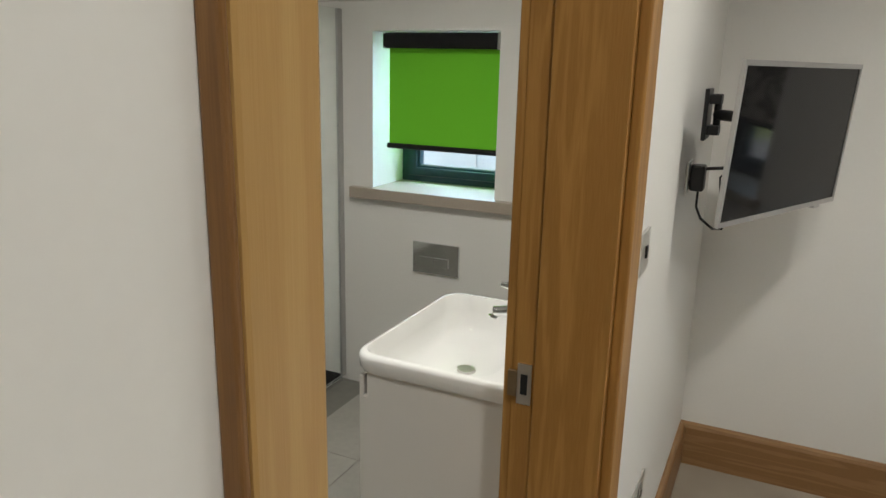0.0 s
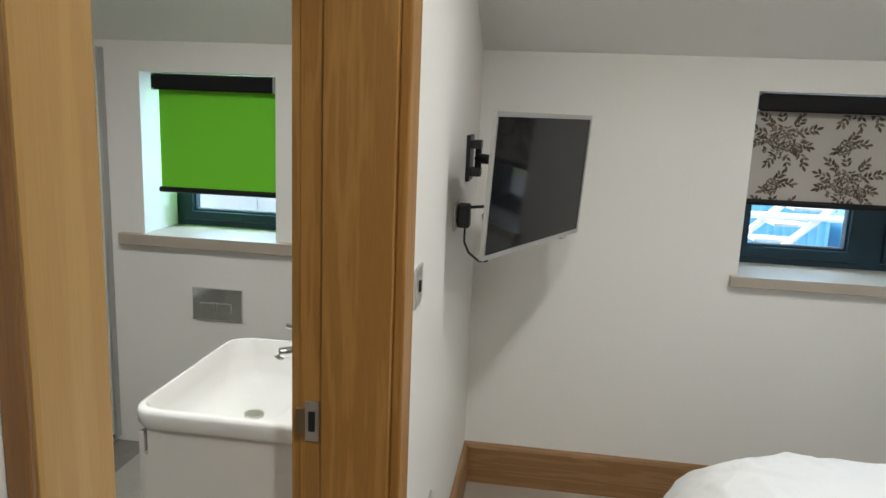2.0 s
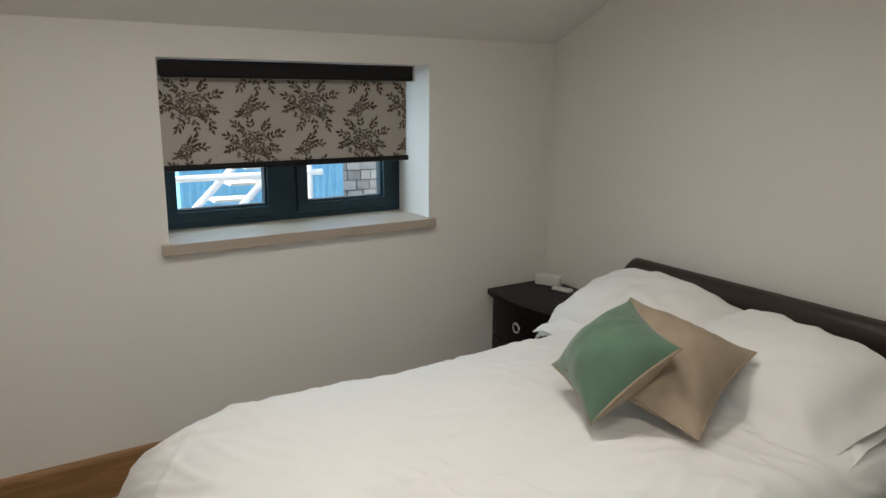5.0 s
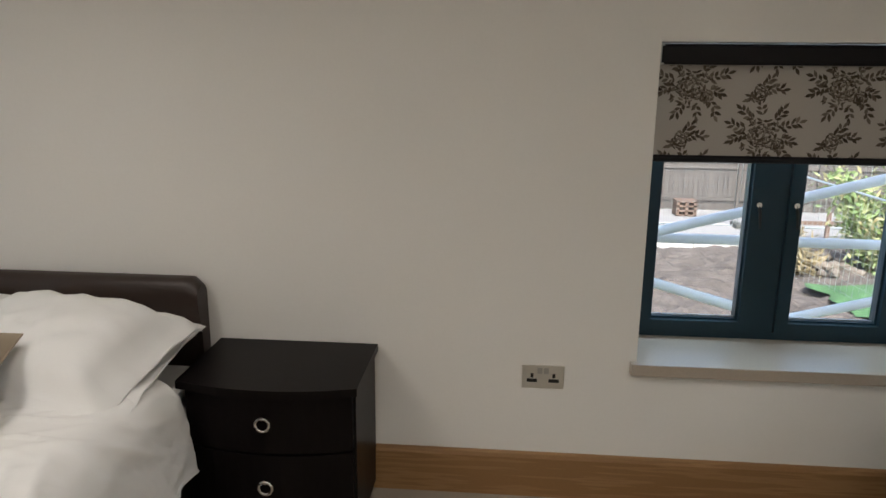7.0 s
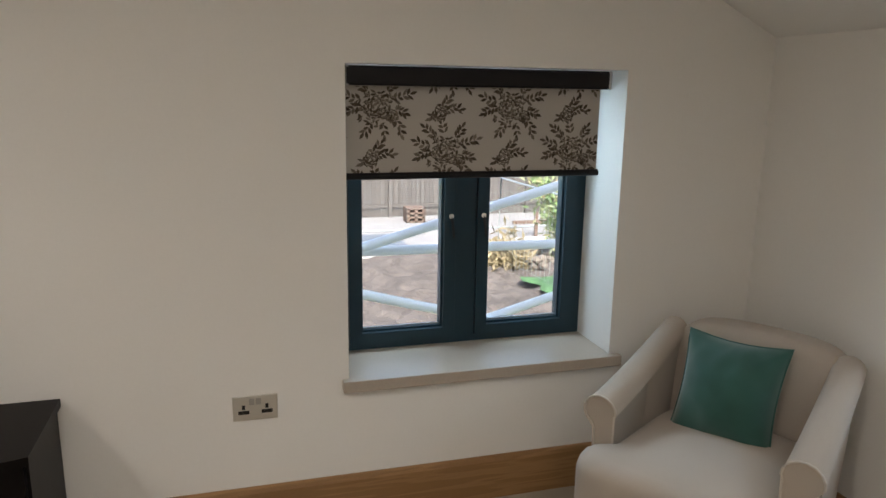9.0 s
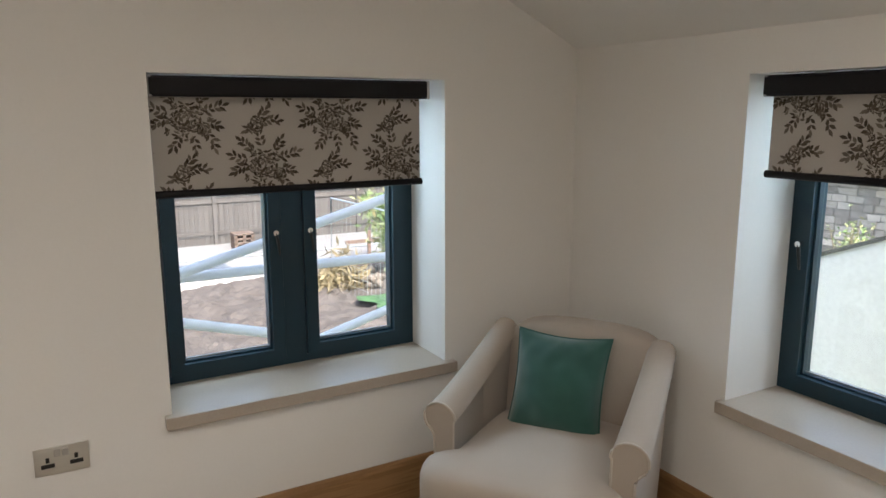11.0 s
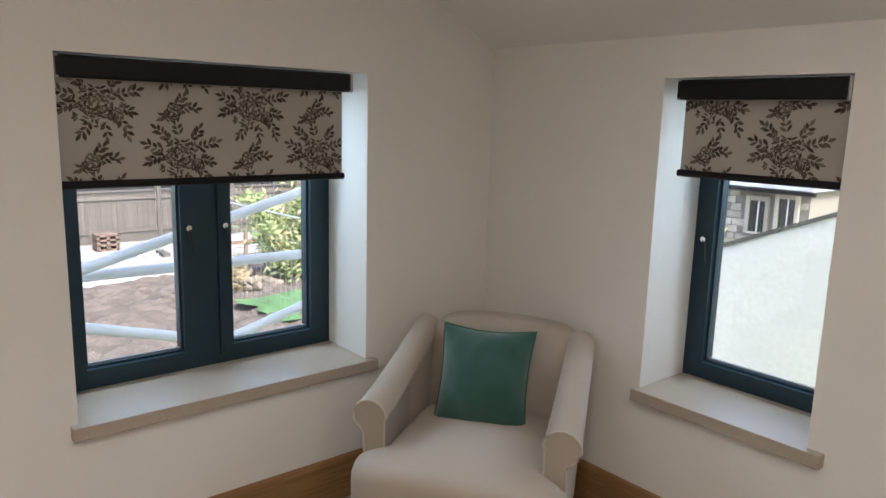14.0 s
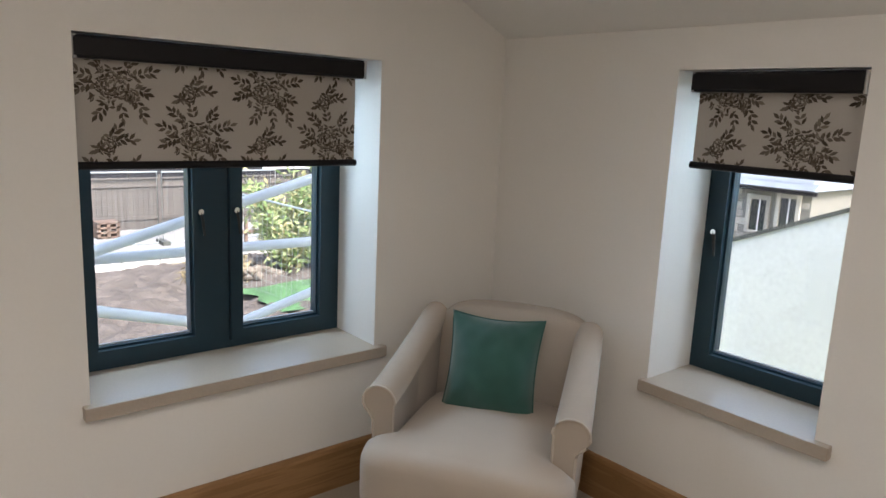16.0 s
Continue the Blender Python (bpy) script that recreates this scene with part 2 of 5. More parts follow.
def part(name, bm, mat, parent=None, label="", smooth=False, bevel=0.0, local=False, segments=2):
    """Link bm as one mesh, a part of parent. Shapes are given in the world, or with local=True in the parent's own space."""
    bmesh.ops.recalc_face_normals(bm, faces=bm.faces)
    if bevel:
        bmesh.ops.bevel(bm, geom=bm.edges[:], offset=bevel, segments=segments, affect="EDGES", profile=0.5)
    me = bpy.data.meshes.new(name)
    bm.to_mesh(me)
    bm.free()
    if smooth:
        for p in me.polygons:
            p.use_smooth = True
        me.set_sharp_from_angle(angle=radians(55))
    if mat:
        me.materials.append(mat)
    ob = new(name, me)
    if parent:
        ob.parent = parent
        if not local:
            me.transform(world_of(parent).inverted())
    if label:
        ob["label"] = label
    return ob


def block(name, mat, parent, dims, bevel=0.0, label="", local=False):
    bm = bmesh.new()
    box(bm, *dims)
    return part(name, bm, mat, parent, label, bevel=bevel, local=local)


def thing(name, m, label, category, group="", kind=""):
    ob = new(name)
    ob.empty_display_size = 0.1
    ob.matrix_basis = m
    return tagged(ob, label, category, group, kind)


def ceil_z(y):
    return 1.72 + 0.48 * min(-y, 5.0 + y)


# ---- structure ----
XW, YS, T = -2.82, -4.99, 0.42
XB = -5.2
ZB = -0.1
BX0, BX1 = -4.195, -3.625


def wall(name, axis, a, b, columns, label, mat=None):
    bm = bmesh.new()
    for c in columns:
        prism(bm, c, axis, a, b)
    return tagged(part(name, bm, mat or M_WALL), label, "wall", kind="structure")


def col(p, q, z0, z1):
    """A wall column between p and q; z1 None: up to the sloping ceiling."""
    if z1 is None:
        return [(p, z0), (q, z0), (q, ceil_z(q) + 0.02), (p, ceil_z(p) + 0.02)]
    return [(p, z0), (q, z0), (q, z1), (p, z1)]


wall("wall_east", "x", 0.0, T, [
    col(-5.0, -4.379, ZB, None), col(-4.379, -3.373, ZB, 0.51), col(-4.379, -3.373, 1.594, None),
    col(-3.373, -2.5, ZB, None), col(-2.5, 0.0, ZB, None)], "smooth white painted gable wall behind the bed")
wall("wall_north", "y", 0.0, T, [
    col(XB, BX0, ZB, 1.74), col(BX0, BX1, ZB, 0.92), col(BX0, BX1, 1.602, 1.74), col(BX1, -1.834, ZB, 1.74),
    col(-1.834, -0.71, ZB, 0.91), col(-1.834, -0.71, 1.606, 1.74), col(-0.71, T, ZB, 1.74)], "smooth white painted low wall under the eaves")
wall("wall_south", "y", YS - T, YS, [
    col(XB, -1.383, ZB, 1.74), col(-1.383, -0.808, ZB, 0.51), col(-1.383, -0.808, 1.592, 1.74), col(-0.808, T, ZB, 1.74)],
    "smooth white painted low wall with a narrow window")
wall("wall_partition", "x", XW - 0.175, XW, [
    col(-5.0, -2.5, ZB, None), col(-2.5, -2.39, ZB, None), col(-2.39, -1.46, 2.06, None), col(-1.46, 0.0, ZB, None)],
    "smooth white painted partition with a doorway")
wall("wall_west", "x", XB - 0.1, XB, [col(-5.0, -2.5, ZB, None), col(-2.5, 0.0, ZB, None)], "plain white panelled shower wall", M_TILE)
bm = bmesh.new()
box(bm, XB, T, YS - T, T, -0.3, 0.0)
tagged(part("floor", bm, M_CARPET), "pale beige short-pile carpet", "floor", kind="structure")
bm = bmesh.new()
prism(bm, [(0.42, 1.72 - 0.2016), (-2.5, 2.92), (-2.5, 3.1), (0.42, 1.7)], "x", XB, T)
prism(bm, [(-5.42, 1.72 - 0.2016), (-2.5, 2.92), (-2.5, 3.1), (-5.42, 1.7)], "x", XB, T)
tagged(part("ceiling", bm, M_CEIL), "smooth white sloping plastered ceiling", "ceiling", kind="structure")


def skirting(name, mat, plan_axis, a, b, face, out):
    """Skirting with a rounded top edge; face: the wall's face, out: +1 or -1 away from it."""
    bm = bmesh.new()
    t = 0.02
    prof = [(0, 0), (t, 0), (t, 0.152), (0.75 * t, 0.164), (0.35 * t, 0.17), (0, 0.17)]
    if plan_axis == "x":
        prism(bm, [(face + out * p, z) for p, z in prof], "x", a, b)
    else:
        prism(bm, [(face + out * p, z) for p, z in prof], "y", a, b)
    tagged(part(name, bm, mat), "oiled oak skirting board with a rounded top", "skirting board", kind="structure")


skirting("baseboard_north", M_OAKX, "x", XW, 0.0, 0.0, -1)
skirting("baseboard_south", M_OAKX, "x", XW, 0.0, YS, 1)
skirting("baseboard_east", M_OAKY, "y", YS + 0.02, -0.02, 0.0, -1)
skirting("baseboard_partition", M_OAKY, "y", -1.395, -0.02, XW, 1)


def sill(name, dims, label="pale honed stone window sill with a square nosing"):
    bm = bmesh.new()
    box(bm, *dims)
    tagged(part(name, bm, M_SILL, bevel=0.003), label, "window sill", kind="structure")


sill("sill_north", (-1.862, -0.687, -0.03, 0.30, 0.897, 0.938))
sill("sill_east", (-0.03, 0.30, -4.419, -3.351, 0.490, 0.532))
sill("sill_south", (-1.433, -0.79, YS - 0.30, YS + 0.03, 0.490, 0.532))
sill("sill_bathroom", (-4.30, XW - 0.18, -0.03, 0.30, 0.897, 0.945), "pale stone ledge running past the bathroom window")

# doorway to the bathroom
bm = bmesh.new()
for y0, y1 in ((-1.49, -1.46), (-2.39, -2.36)):
    box(bm, XW - 0.175, XW, y0, y1, 0, 2.03)
box(bm, XW - 0.175, XW, -2.39, -1.46, 2.03, 2.06)
lining = tagged(part("door_frame", bm, M_OAKZ), "oiled oak door lining with stops", "door frame", kind="structure")
for y0, y1 in ((-1.505, -1.49), (-2.36, -2.345)):
    block("door_stop", M_OAKZ, lining, (XW - 0.13, XW, y0, y1, 0, 2.015), bevel=0.002)
block("door_stop", M_OAKY, lining, (XW - 0.13, XW, -2.345, -1.505, 2.015, 2.03))
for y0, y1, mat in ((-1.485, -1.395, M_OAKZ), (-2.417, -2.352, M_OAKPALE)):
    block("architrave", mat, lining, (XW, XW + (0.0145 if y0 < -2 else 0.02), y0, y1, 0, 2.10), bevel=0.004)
    block("architrave", M_OAKZ, lining, (XW - 0.195, XW - 0.175, y0, y1, 0, 2.10), bevel=0.004)
# edge of the left architrave board, its shade painted as a thin dark strip
block("edge_strip", M_OAKSHADE, lining, (XW, XW + 0.014, -2.4235, -2.4175, 0, 2.10), bevel=0.002, label="oak architrave edge, coloured darker for shade and edge grain")
block("architrave", M_OAKY, lining, (XW, XW + 0.018, -2.435, -1.395, 2.035, 2.10), bevel=0.004)
keep = block("strike_plate", M_STEEL, lining, (XW - 0.165, XW - 0.138, -1.493, -1.4895, 0.86, 0.94), label="satin steel strike plate")
block("latch_hole", M_PLASTIC, keep, (XW - 0.158, XW - 0.145, -1.4945, -1.4928, 0.88, 0.92))
block("latch_lip", M_BRONZE, keep, (XW - 0.182, XW - 0.165, -1.497, -1.4895, 0.875, 0.925))

# bathroom floor and shower
bm = bmesh.new()
box(bm, XB, XW - 0.175, YS, 0.0, 0.0, 0.006)
tile_floor = tagged(part("floor_bathroom", bm, M_MORTAR), "grey porcelain floor tiles", "floor", kind="structure")
for i in range(4):
    for j in range(3):
        x1 = XW - 0.18 - i * 0.3
        y1 = -0.005 - j * 0.6
        block("tile", M_FLOORTILE, tile_floor, (x1 - 0.297, x1, y1 - 0.597, y1, 0.004, 0.012))
shower = thing("shower_screen", pose(-4.35, -0.01, 0.0), "fixed clear glass shower screen with a chrome wall channel", "shower screen")
block("glass_panel", M_GLASS_S, shower, (-4.354, -4.346, -1.10, -0.015, 0.03, 1.69)).visible_shadow = False
block("wall_channel", M_SILVER, shower, (-4.356, -4.344, -0.036, -0.001, 0.03, 1.69), label="slim silver channel")
block("floor_channel", M_CHROME, shower, (-4.36, -4.34, -1.10, -0.037, 0.012, 0.03), label="slim chrome channel")
tray = thing("shower_tray", pose(-4.65, -0.8, 0.012), "low dark grey shower tray", "shower tray")
block("tray_slab", M_CASS, tray, (XB, -4.365, -1.2, -0.001, 0.012, 0.028), bevel=0.004)


# ---- windows and blinds ----
def window(number, m, w, h, panes, label):
    """A tilt window in an opening w wide and h high. In its own space: x to the right, y outwards, z up."""
    root = thing("window_%d" % number, m, label, "window", kind="structure")
    f, s, d0 = (0.040, 0.050, 0.27) if panes == 2 else (0.032, 0.046, 0.27)
    bm = bmesh.new()
    for q in ((0, f, d0, d0 + 0.07, 0, h), (w - f, w, d0, d0 + 0.07, 0, h), (f, w - f, d0, d0 + 0.07, 0, 0.03), (f, w - f, d0, d0 + 0.07, h - 0.05, h)):
        box(bm, *q)
    if panes == 2:
        box(bm, w / 2 - 0.04, w / 2 + 0.04, d0, d0 + 0.07, 0.03, h - 0.05)
    part("window_frame", bm, M_FRAME, root, "anthracite painted timber frame", local=True)
    spans = [(f, w - f)] if panes == 1 else [(f, w / 2 - 0.04), (w / 2 + 0.04, w - f)]
    for k, (x0, x1) in enumerate(spans):
        z0, z1 = 0.03, h - 0.05
        bm = bmesh.new()
        g = 0.004
        for q in ((x0 + g, x0 + s, z0 + g, z1 - g), (x1 - s, x1 - g, z0 + g, z1 - g)):
            box(bm, q[0], q[1], d0 - 0.012, d0 + 0.055, q[2], q[3])
        box(bm, x0 + s, x1 - s, d0 - 0.012, d0 + 0.055, z0 + g, z0 + s - 0.008)
        box(bm, x0 + s, x1 - s, d0 - 0.012, d0 + 0.055, z1 - s, z1 - g)
        # glazing beads, set back
        for q in ((x0 + s, x0 + s + 0.008, z0 + s, z1 - s), (x1 - s - 0.008, x1 - s, z0 + s, z1 - s)):
            box(bm, q[0], q[1], d0 + 0.008, d0 + 0.05, q[2], q[3])
        box(bm, x0 + s, x1 - s, d0 + 0.008, d0 + 0.05, z0 + s - 0.008, z0 + s)
        sash = part("sash", bm, M_FRAME, root, local=True)
        pane = block("pane", M_GLASS, sash, (x0 + s, x1 - s, d0 + 0.03, d0 + 0.036, z0 + s, z1 - s), local=True)
        pane.visible_shadow = False
        block("spacer", M_SILVER, sash, (x0 + s + 0.008, x1 - s - 0.008, d0 + 0.024, d0 + 0.03, z0 + s, z0 + s + 0.005), local=True, label="bright aluminium glazing spacer")
        hx = (x1 - s / 2) if (panes == 2 and k == 0) else (x0 + s / 2)
        hz = 0.52 if h > 0.9 else 0.34
        hx -= 0.004
        bm = bmesh.new()
        tube(bm, [(hx, d0 - 0.012, hz), (hx, d0 - 0.034, hz)], 0.010, 12)
        handle = part("handle", bm, M_CHROME, sash, "small chrome knob with a dark lever", local=True, smooth=True)
        bm = bmesh.new()
        tube(bm, [(hx, d0 - 0.028, hz), (hx + 0.006, d0 - 0.032, hz - 0.03), (hx + 0.012, d0 - 0.03, hz - 0.085)], [0.006, 0.006, 0.004], 8)
        part("lever", bm, M_PLASTIC, handle, local=True, smooth=True)
    return root


def leaf(bm, x, z, ang, length, width, y):
    c, s = math.cos(ang), math.sin(ang)
    pts = []
    for t, q in ((0, 0), (0.3, 0.8), (0.6, 0.95), (1, 0), (0.6, -0.95), (0.3, -0.8)):
        a, b = t * length, q * width / 2
        pts.append((x + a * c - b * s, z + a * s + b * c))
    return pts


def clip_poly(pts, x0, x1, z0, z1):
    for axis, lim, sign in ((0, x0, 1), (0, x1, -1), (1, z0, 1), (1, z1, -1)):
        out = []
        for i, p in enumerate(pts):
            q = pts[(i + 1) % len(pts)]
            a, b = sign * (p[axis] - lim), sign * (q[axis] - lim)
            if a >= 0:
                out.append(p)
            if a * b < 0:
                t = a / (a - b)
                out.append((p[0] + t * (q[0] - p[0]), p[1] + t * (q[1] - p[1])))
        pts = out
        if len(pts) < 3:
            return []
    return pts


def spray(out, rnd, x0, z0, x1, z1, count, size):
    """A sprig of paired leaflets along a slightly bowed stem."""
    a = math.atan2(z1 - z0, x1 - x0)
    bow = rnd.uniform(-0.012, 0.012)
    for k in range(count):
        t = (k + 0.4) / count
        px = x0 + (x1 - x0) * t - math.sin(a) * bow * math.sin(math.pi * t)
        pz = z0 + (z1 - z0) * t + math.cos(a) * bow * math.sin(math.pi * t)
        for e in (-1, 1):
            out.append((px, pz, a + e * rnd.uniform(0.55, 1.0), size * rnd.uniform(0.8, 1.15), size * rnd.uniform(0.38, 0.5), 0))
    out.append((x1, z1, a, size * 1.1, size * 0.46, 0))


def rose(out, rnd, x, z, r, count):
    """A full rose: rings of curled petals, dark and pale by turns."""
    for k in range(count):
        a, q = k * 2.4, r * math.sqrt((k + 0.5) / count)
        px, pz = x + q * math.cos(a), z + q * 1.1 * math.sin(a)
        turn = a + math.pi / 2 + rnd.uniform(-0.5, 0.5)
        le = rnd.uniform(0.014, 0.023)
        out.append((px - 0.5 * le * math.cos(turn), pz - 0.5 * le * math.sin(turn), turn, le, rnd.uniform(0.007, 0.011), 0))
        if k % 5 < 2:
            out.append((px - 0.4 * le * math.cos(turn), pz - 0.4 * le * math.sin(turn) + 0.002, turn, le * 0.85, 0.0034, 1))


def motif():
    """One repeat of the print: a large rose with sprigs, a small one above it."""
    rnd, out = random.Random(17), []
    for x0, z0, x1, z1, n in ((0.050, 0.02, 0.110, 0.040, 4), (-0.045, 0.0, -0.094, -0.020, 4), (-0.03, 0.045, -0.070, 0.078, 4), (0.045, -0.035, 0.078, -0.090, 4),
                              (-0.02, -0.05, -0.045, -0.086, 3), (0.03, 0.045, 0.056, 0.080, 3), (0.055, -0.01, 0.090, -0.022, 3), (-0.005, 0.055, -0.016, 0.090, 2), (-0.05, 0.022, -0.098, 0.034, 3), (0.015, -0.055, 0.022, -0.092, 2)):
        spray(out, rnd, x0, z0, x1, z1, n, 0.025)
    for k in range(64):
        a, q = rnd.uniform(0, 2 * math.pi), 0.066 * math.sqrt(rnd.random())
        turn = rnd.uniform(0, 2 * math.pi)
        out.append((1.05 * q * math.cos(a), q * math.sin(a) - 0.004, turn, rnd.uniform(0.018, 0.027), rnd.uniform(0.007, 0.011), 0))
        if k % 2:
            out.append((1.05 * q * math.cos(a), q * math.sin(a) - 0.002, turn, 0.018, 0.003, 1))
    rose(out, rnd, 0.0, 0.0, 0.044, 40)
    rose(out, rnd, 0.050, -0.032, 0.020, 14)
    rose(out, rnd, -0.022, 0.128, 0.026, 22)
    for x0, z0, x1, z1, n in ((-0.005, 0.132, 0.048, 0.140, 4), (-0.015, 0.145, 0.010, 0.176, 3), (-0.03, 0.12, -0.050, 0.112, 2)):
        spray(out, rnd, x0, z0, x1, z1, n, 0.024)
    return out


MOTIF = motif()


def roller_blind(m, w, top, bottom, fabric, label, printed, ml, mr, depth=0.045):
    """A cassette blind, in the window's own space; top and bottom are heights over the window's foot."""
    root = thing("roller_blind", m, label, "roller blind", group="roller blinds in the windows")
    bm = bmesh.new()
    prism(bm, [(depth - 0.03, top - 0.066), (depth - 0.036, top - 0.058), (depth - 0.036, top - 0.012), (depth - 0.028, top - 0.004), (depth + 0.04, top - 0.004), (depth + 0.04, top - 0.066)], "x", ml, w - mr - 0.012)
    part("cassette", bm, M_CASS, root, "black cassette box", local=True)
    for x0, x1 in ((ml - 0.003, ml + 0.009), (w - mr - 0.012, w - mr)):
        block("end_cap", M_SILVER, root, (x0, x1, depth - 0.034, depth + 0.04, top - 0.068, top - 0.003), bevel=0.004, local=True, label="grey end cap")
    x0, x1 = ml + (0.012 if ml > 0.02 else 0.001), w - mr - (0.026 if mr > 0.02 else 0.001)
    bm = bmesh.new()
    box(bm, x0, x1, depth, depth + 0.0015, bottom, top - 0.06)
    cloth = part("fabric", bm, fabric, root, local=True)
    bm = bmesh.new()
    tube(bm, [(x0 - 0.006, depth, bottom - 0.006), (x1 + 0.006, depth, bottom - 0.006)], 0.012, 10)
    part("bottom_bar", bm, M_CASS, root, "black bottom bar", local=True, smooth=True)
    if printed:
        bm = bmesh.new()
        n = 0
        cx, cz = 0.236, 0.300
        lim = (x0 + 0.001, x1 - 0.001, bottom + 0.004, top - 0.068)
        for i in range(-1, int((x1 - x0) / cx) + 2):
            for j in range(-1, int((top - bottom) / cz) + 2):
                bx, bz = x0 + 0.105 + i * cx, bottom + 0.075 + j * cz + (0.15 if i % 2 == 0 else 0.0)
                for lx, lz, a, le, wi, slot in MOTIF:
                    poly = clip_poly(leaf(None, bx + lx, bz + lz, a, le, wi, 0), *lim)
                    if poly:
                        n += 1
                        y = depth - (0.0006 if slot == 0 else 0.0024) - 0.00004 * (n % 40)
                        bm.faces.new([bm.verts.new((p[0], y, p[1])) for p in poly]).material_index = slot
        me = bpy.data.meshes.new("printed_pattern")
        bm.to_mesh(me)
        bm.free()
        me.materials.append(M_PRINT)
        me.materials.append(M_PRINT_PALE)
        pr = new("printed_pattern", me)
        pr.parent = cloth
        tagged(pr, "brown rose and leaf print", kind="stuff")
    return root


EAST, NORTH, SOUTH = pose(0, -3.373, 0.528, 0, 0, -90), pose(-1.834, 0, 0.934, 0, 0, 0), pose(-0.808, YS, 0.528, 0, 0, 180)
BATH = pose(BX0, 0, 0.941, 0, 0, 0)
window(1, NORTH, 1.124, 0.672, 2, "anthracite two-light window in a deep white reveal")
window(2, EAST, 1.006, 1.066, 2, "anthracite two-light window in a deep white reveal")
window(3, SOUTH, 0.575, 1.064, 1, "narrow anthracite single-light window in a deep reveal")
window(4, BATH, BX1 - BX0, 0.661, 1, "small anthracite bathroom window in a deep reveal")
roller_blind(NORTH, 1.124, 0.670, 1.215 - 0.934, M_FABRIC, "stone roller blind printed with brown roses, mostly lowered", True, 0.006, 0.065)
roller_blind(EAST, 1.006, 1.064, 1.235 - 0.528, M_FABRIC, "stone roller blind printed with brown roses, half lowered", True, 0.006, 0.055)
roller_blind(SOUTH, 0.575, 1.062, 1.295 - 0.528, M_FABRIC, "narrow stone roller blind printed with brown roses, partly raised", True, 0.045, 0.006)
roller_blind(BATH, BX1 - BX0, 0.659, 1.135 - 0.941, M_GREEN, "plain lime green roller blind, mostly lowered", False, 0.045, 0.006)


# ---- daylight at the window heads ----
def window_light(m, w, z, watts):
    """Skylight that falls inwards through a window, from just outside its head."""
    lamp = new("window_daylight", bpy.data.lights.new("window_daylight", "AREA"))
    lamp.data.shape, lamp.data.size, lamp.data.size_y, lamp.data.energy, lamp.data.color = "RECTANGLE", w, 0.28, watts, (0.60, 0.83, 1.0)
    lamp.matrix_world = m @ pose(w / 2, 0.52, z, -55, 0, 0)


window_light(EAST, 0.95, 0.93, 2.7)
window_light(SOUTH, 0.52, 0.96, 1.7)
window_light(NORTH, 1.05, 0.50, 2.7)
window_light(BATH, 0.52, 0.48, 2.6)


# ---- ceiling lamps ----
def downlight(x, y, watts, colour=LAMP_COLOUR):
    z = ceil_z(y)
    tilt = math.degrees(math.atan(0.48)) * (-1 if y > -2.5 else 1)
    root = thing("downlight", pose(x, y, z, tilt, 0, 0), "small round white recessed ceiling downlight", "downlight", group="downlights in the ceiling")
    bm = bmesh.new()
    tube(bm, [(0.04 * math.cos(a), 0.04 * math.sin(a), -0.004) for a in (2 * math.pi * k / 20 for k in range(20))], 0.006, 6, True)
    part("bezel", bm, M_WHITEP, root, local=True, smooth=True)
    lamp = new("downlight_lamp", bpy.data.lights.new("downlight_lamp", "SPOT"))
    lamp.data.spot_size, lamp.data.spot_blend, lamp.data.shadow_soft_size, lamp.data.energy, lamp.data.color = radians(160), 0.95, 0.06, watts, colour
    lamp.matrix_world = pose(x, y, z - 0.03)


for lx, ly, k in ((-1.35, -1.3, 1.25), (-2.15, -1.1, 0.9), (-1.3, -4.05, 0.2), (-2.35, -3.95, 0.85), (-2.3, -2.6, 2.3)):
    downlight(lx, ly, LAMP_W * k)
downlight(-3.55, -1.25, LAMP_BATH)
downlight(-4.5, -2.2, LAMP_BATH * 0.6)


# ---- soft shapes ----
def grid_mesh(bm, nu, nv, f):
    """A sheet of nu by nv quads; f(u, v) with u, v from 0 to 1 gives the place."""
    vs = [[bm.verts.new(f(i / nu, j / nv)) for j in range(nv + 1)] for i in range(nu + 1)]
    for i in range(nu):
        for j in range(nv):
            bm.faces.new((vs[i][j], vs[i + 1][j], vs[i + 1][j + 1], vs[i][j + 1]))
    return vs


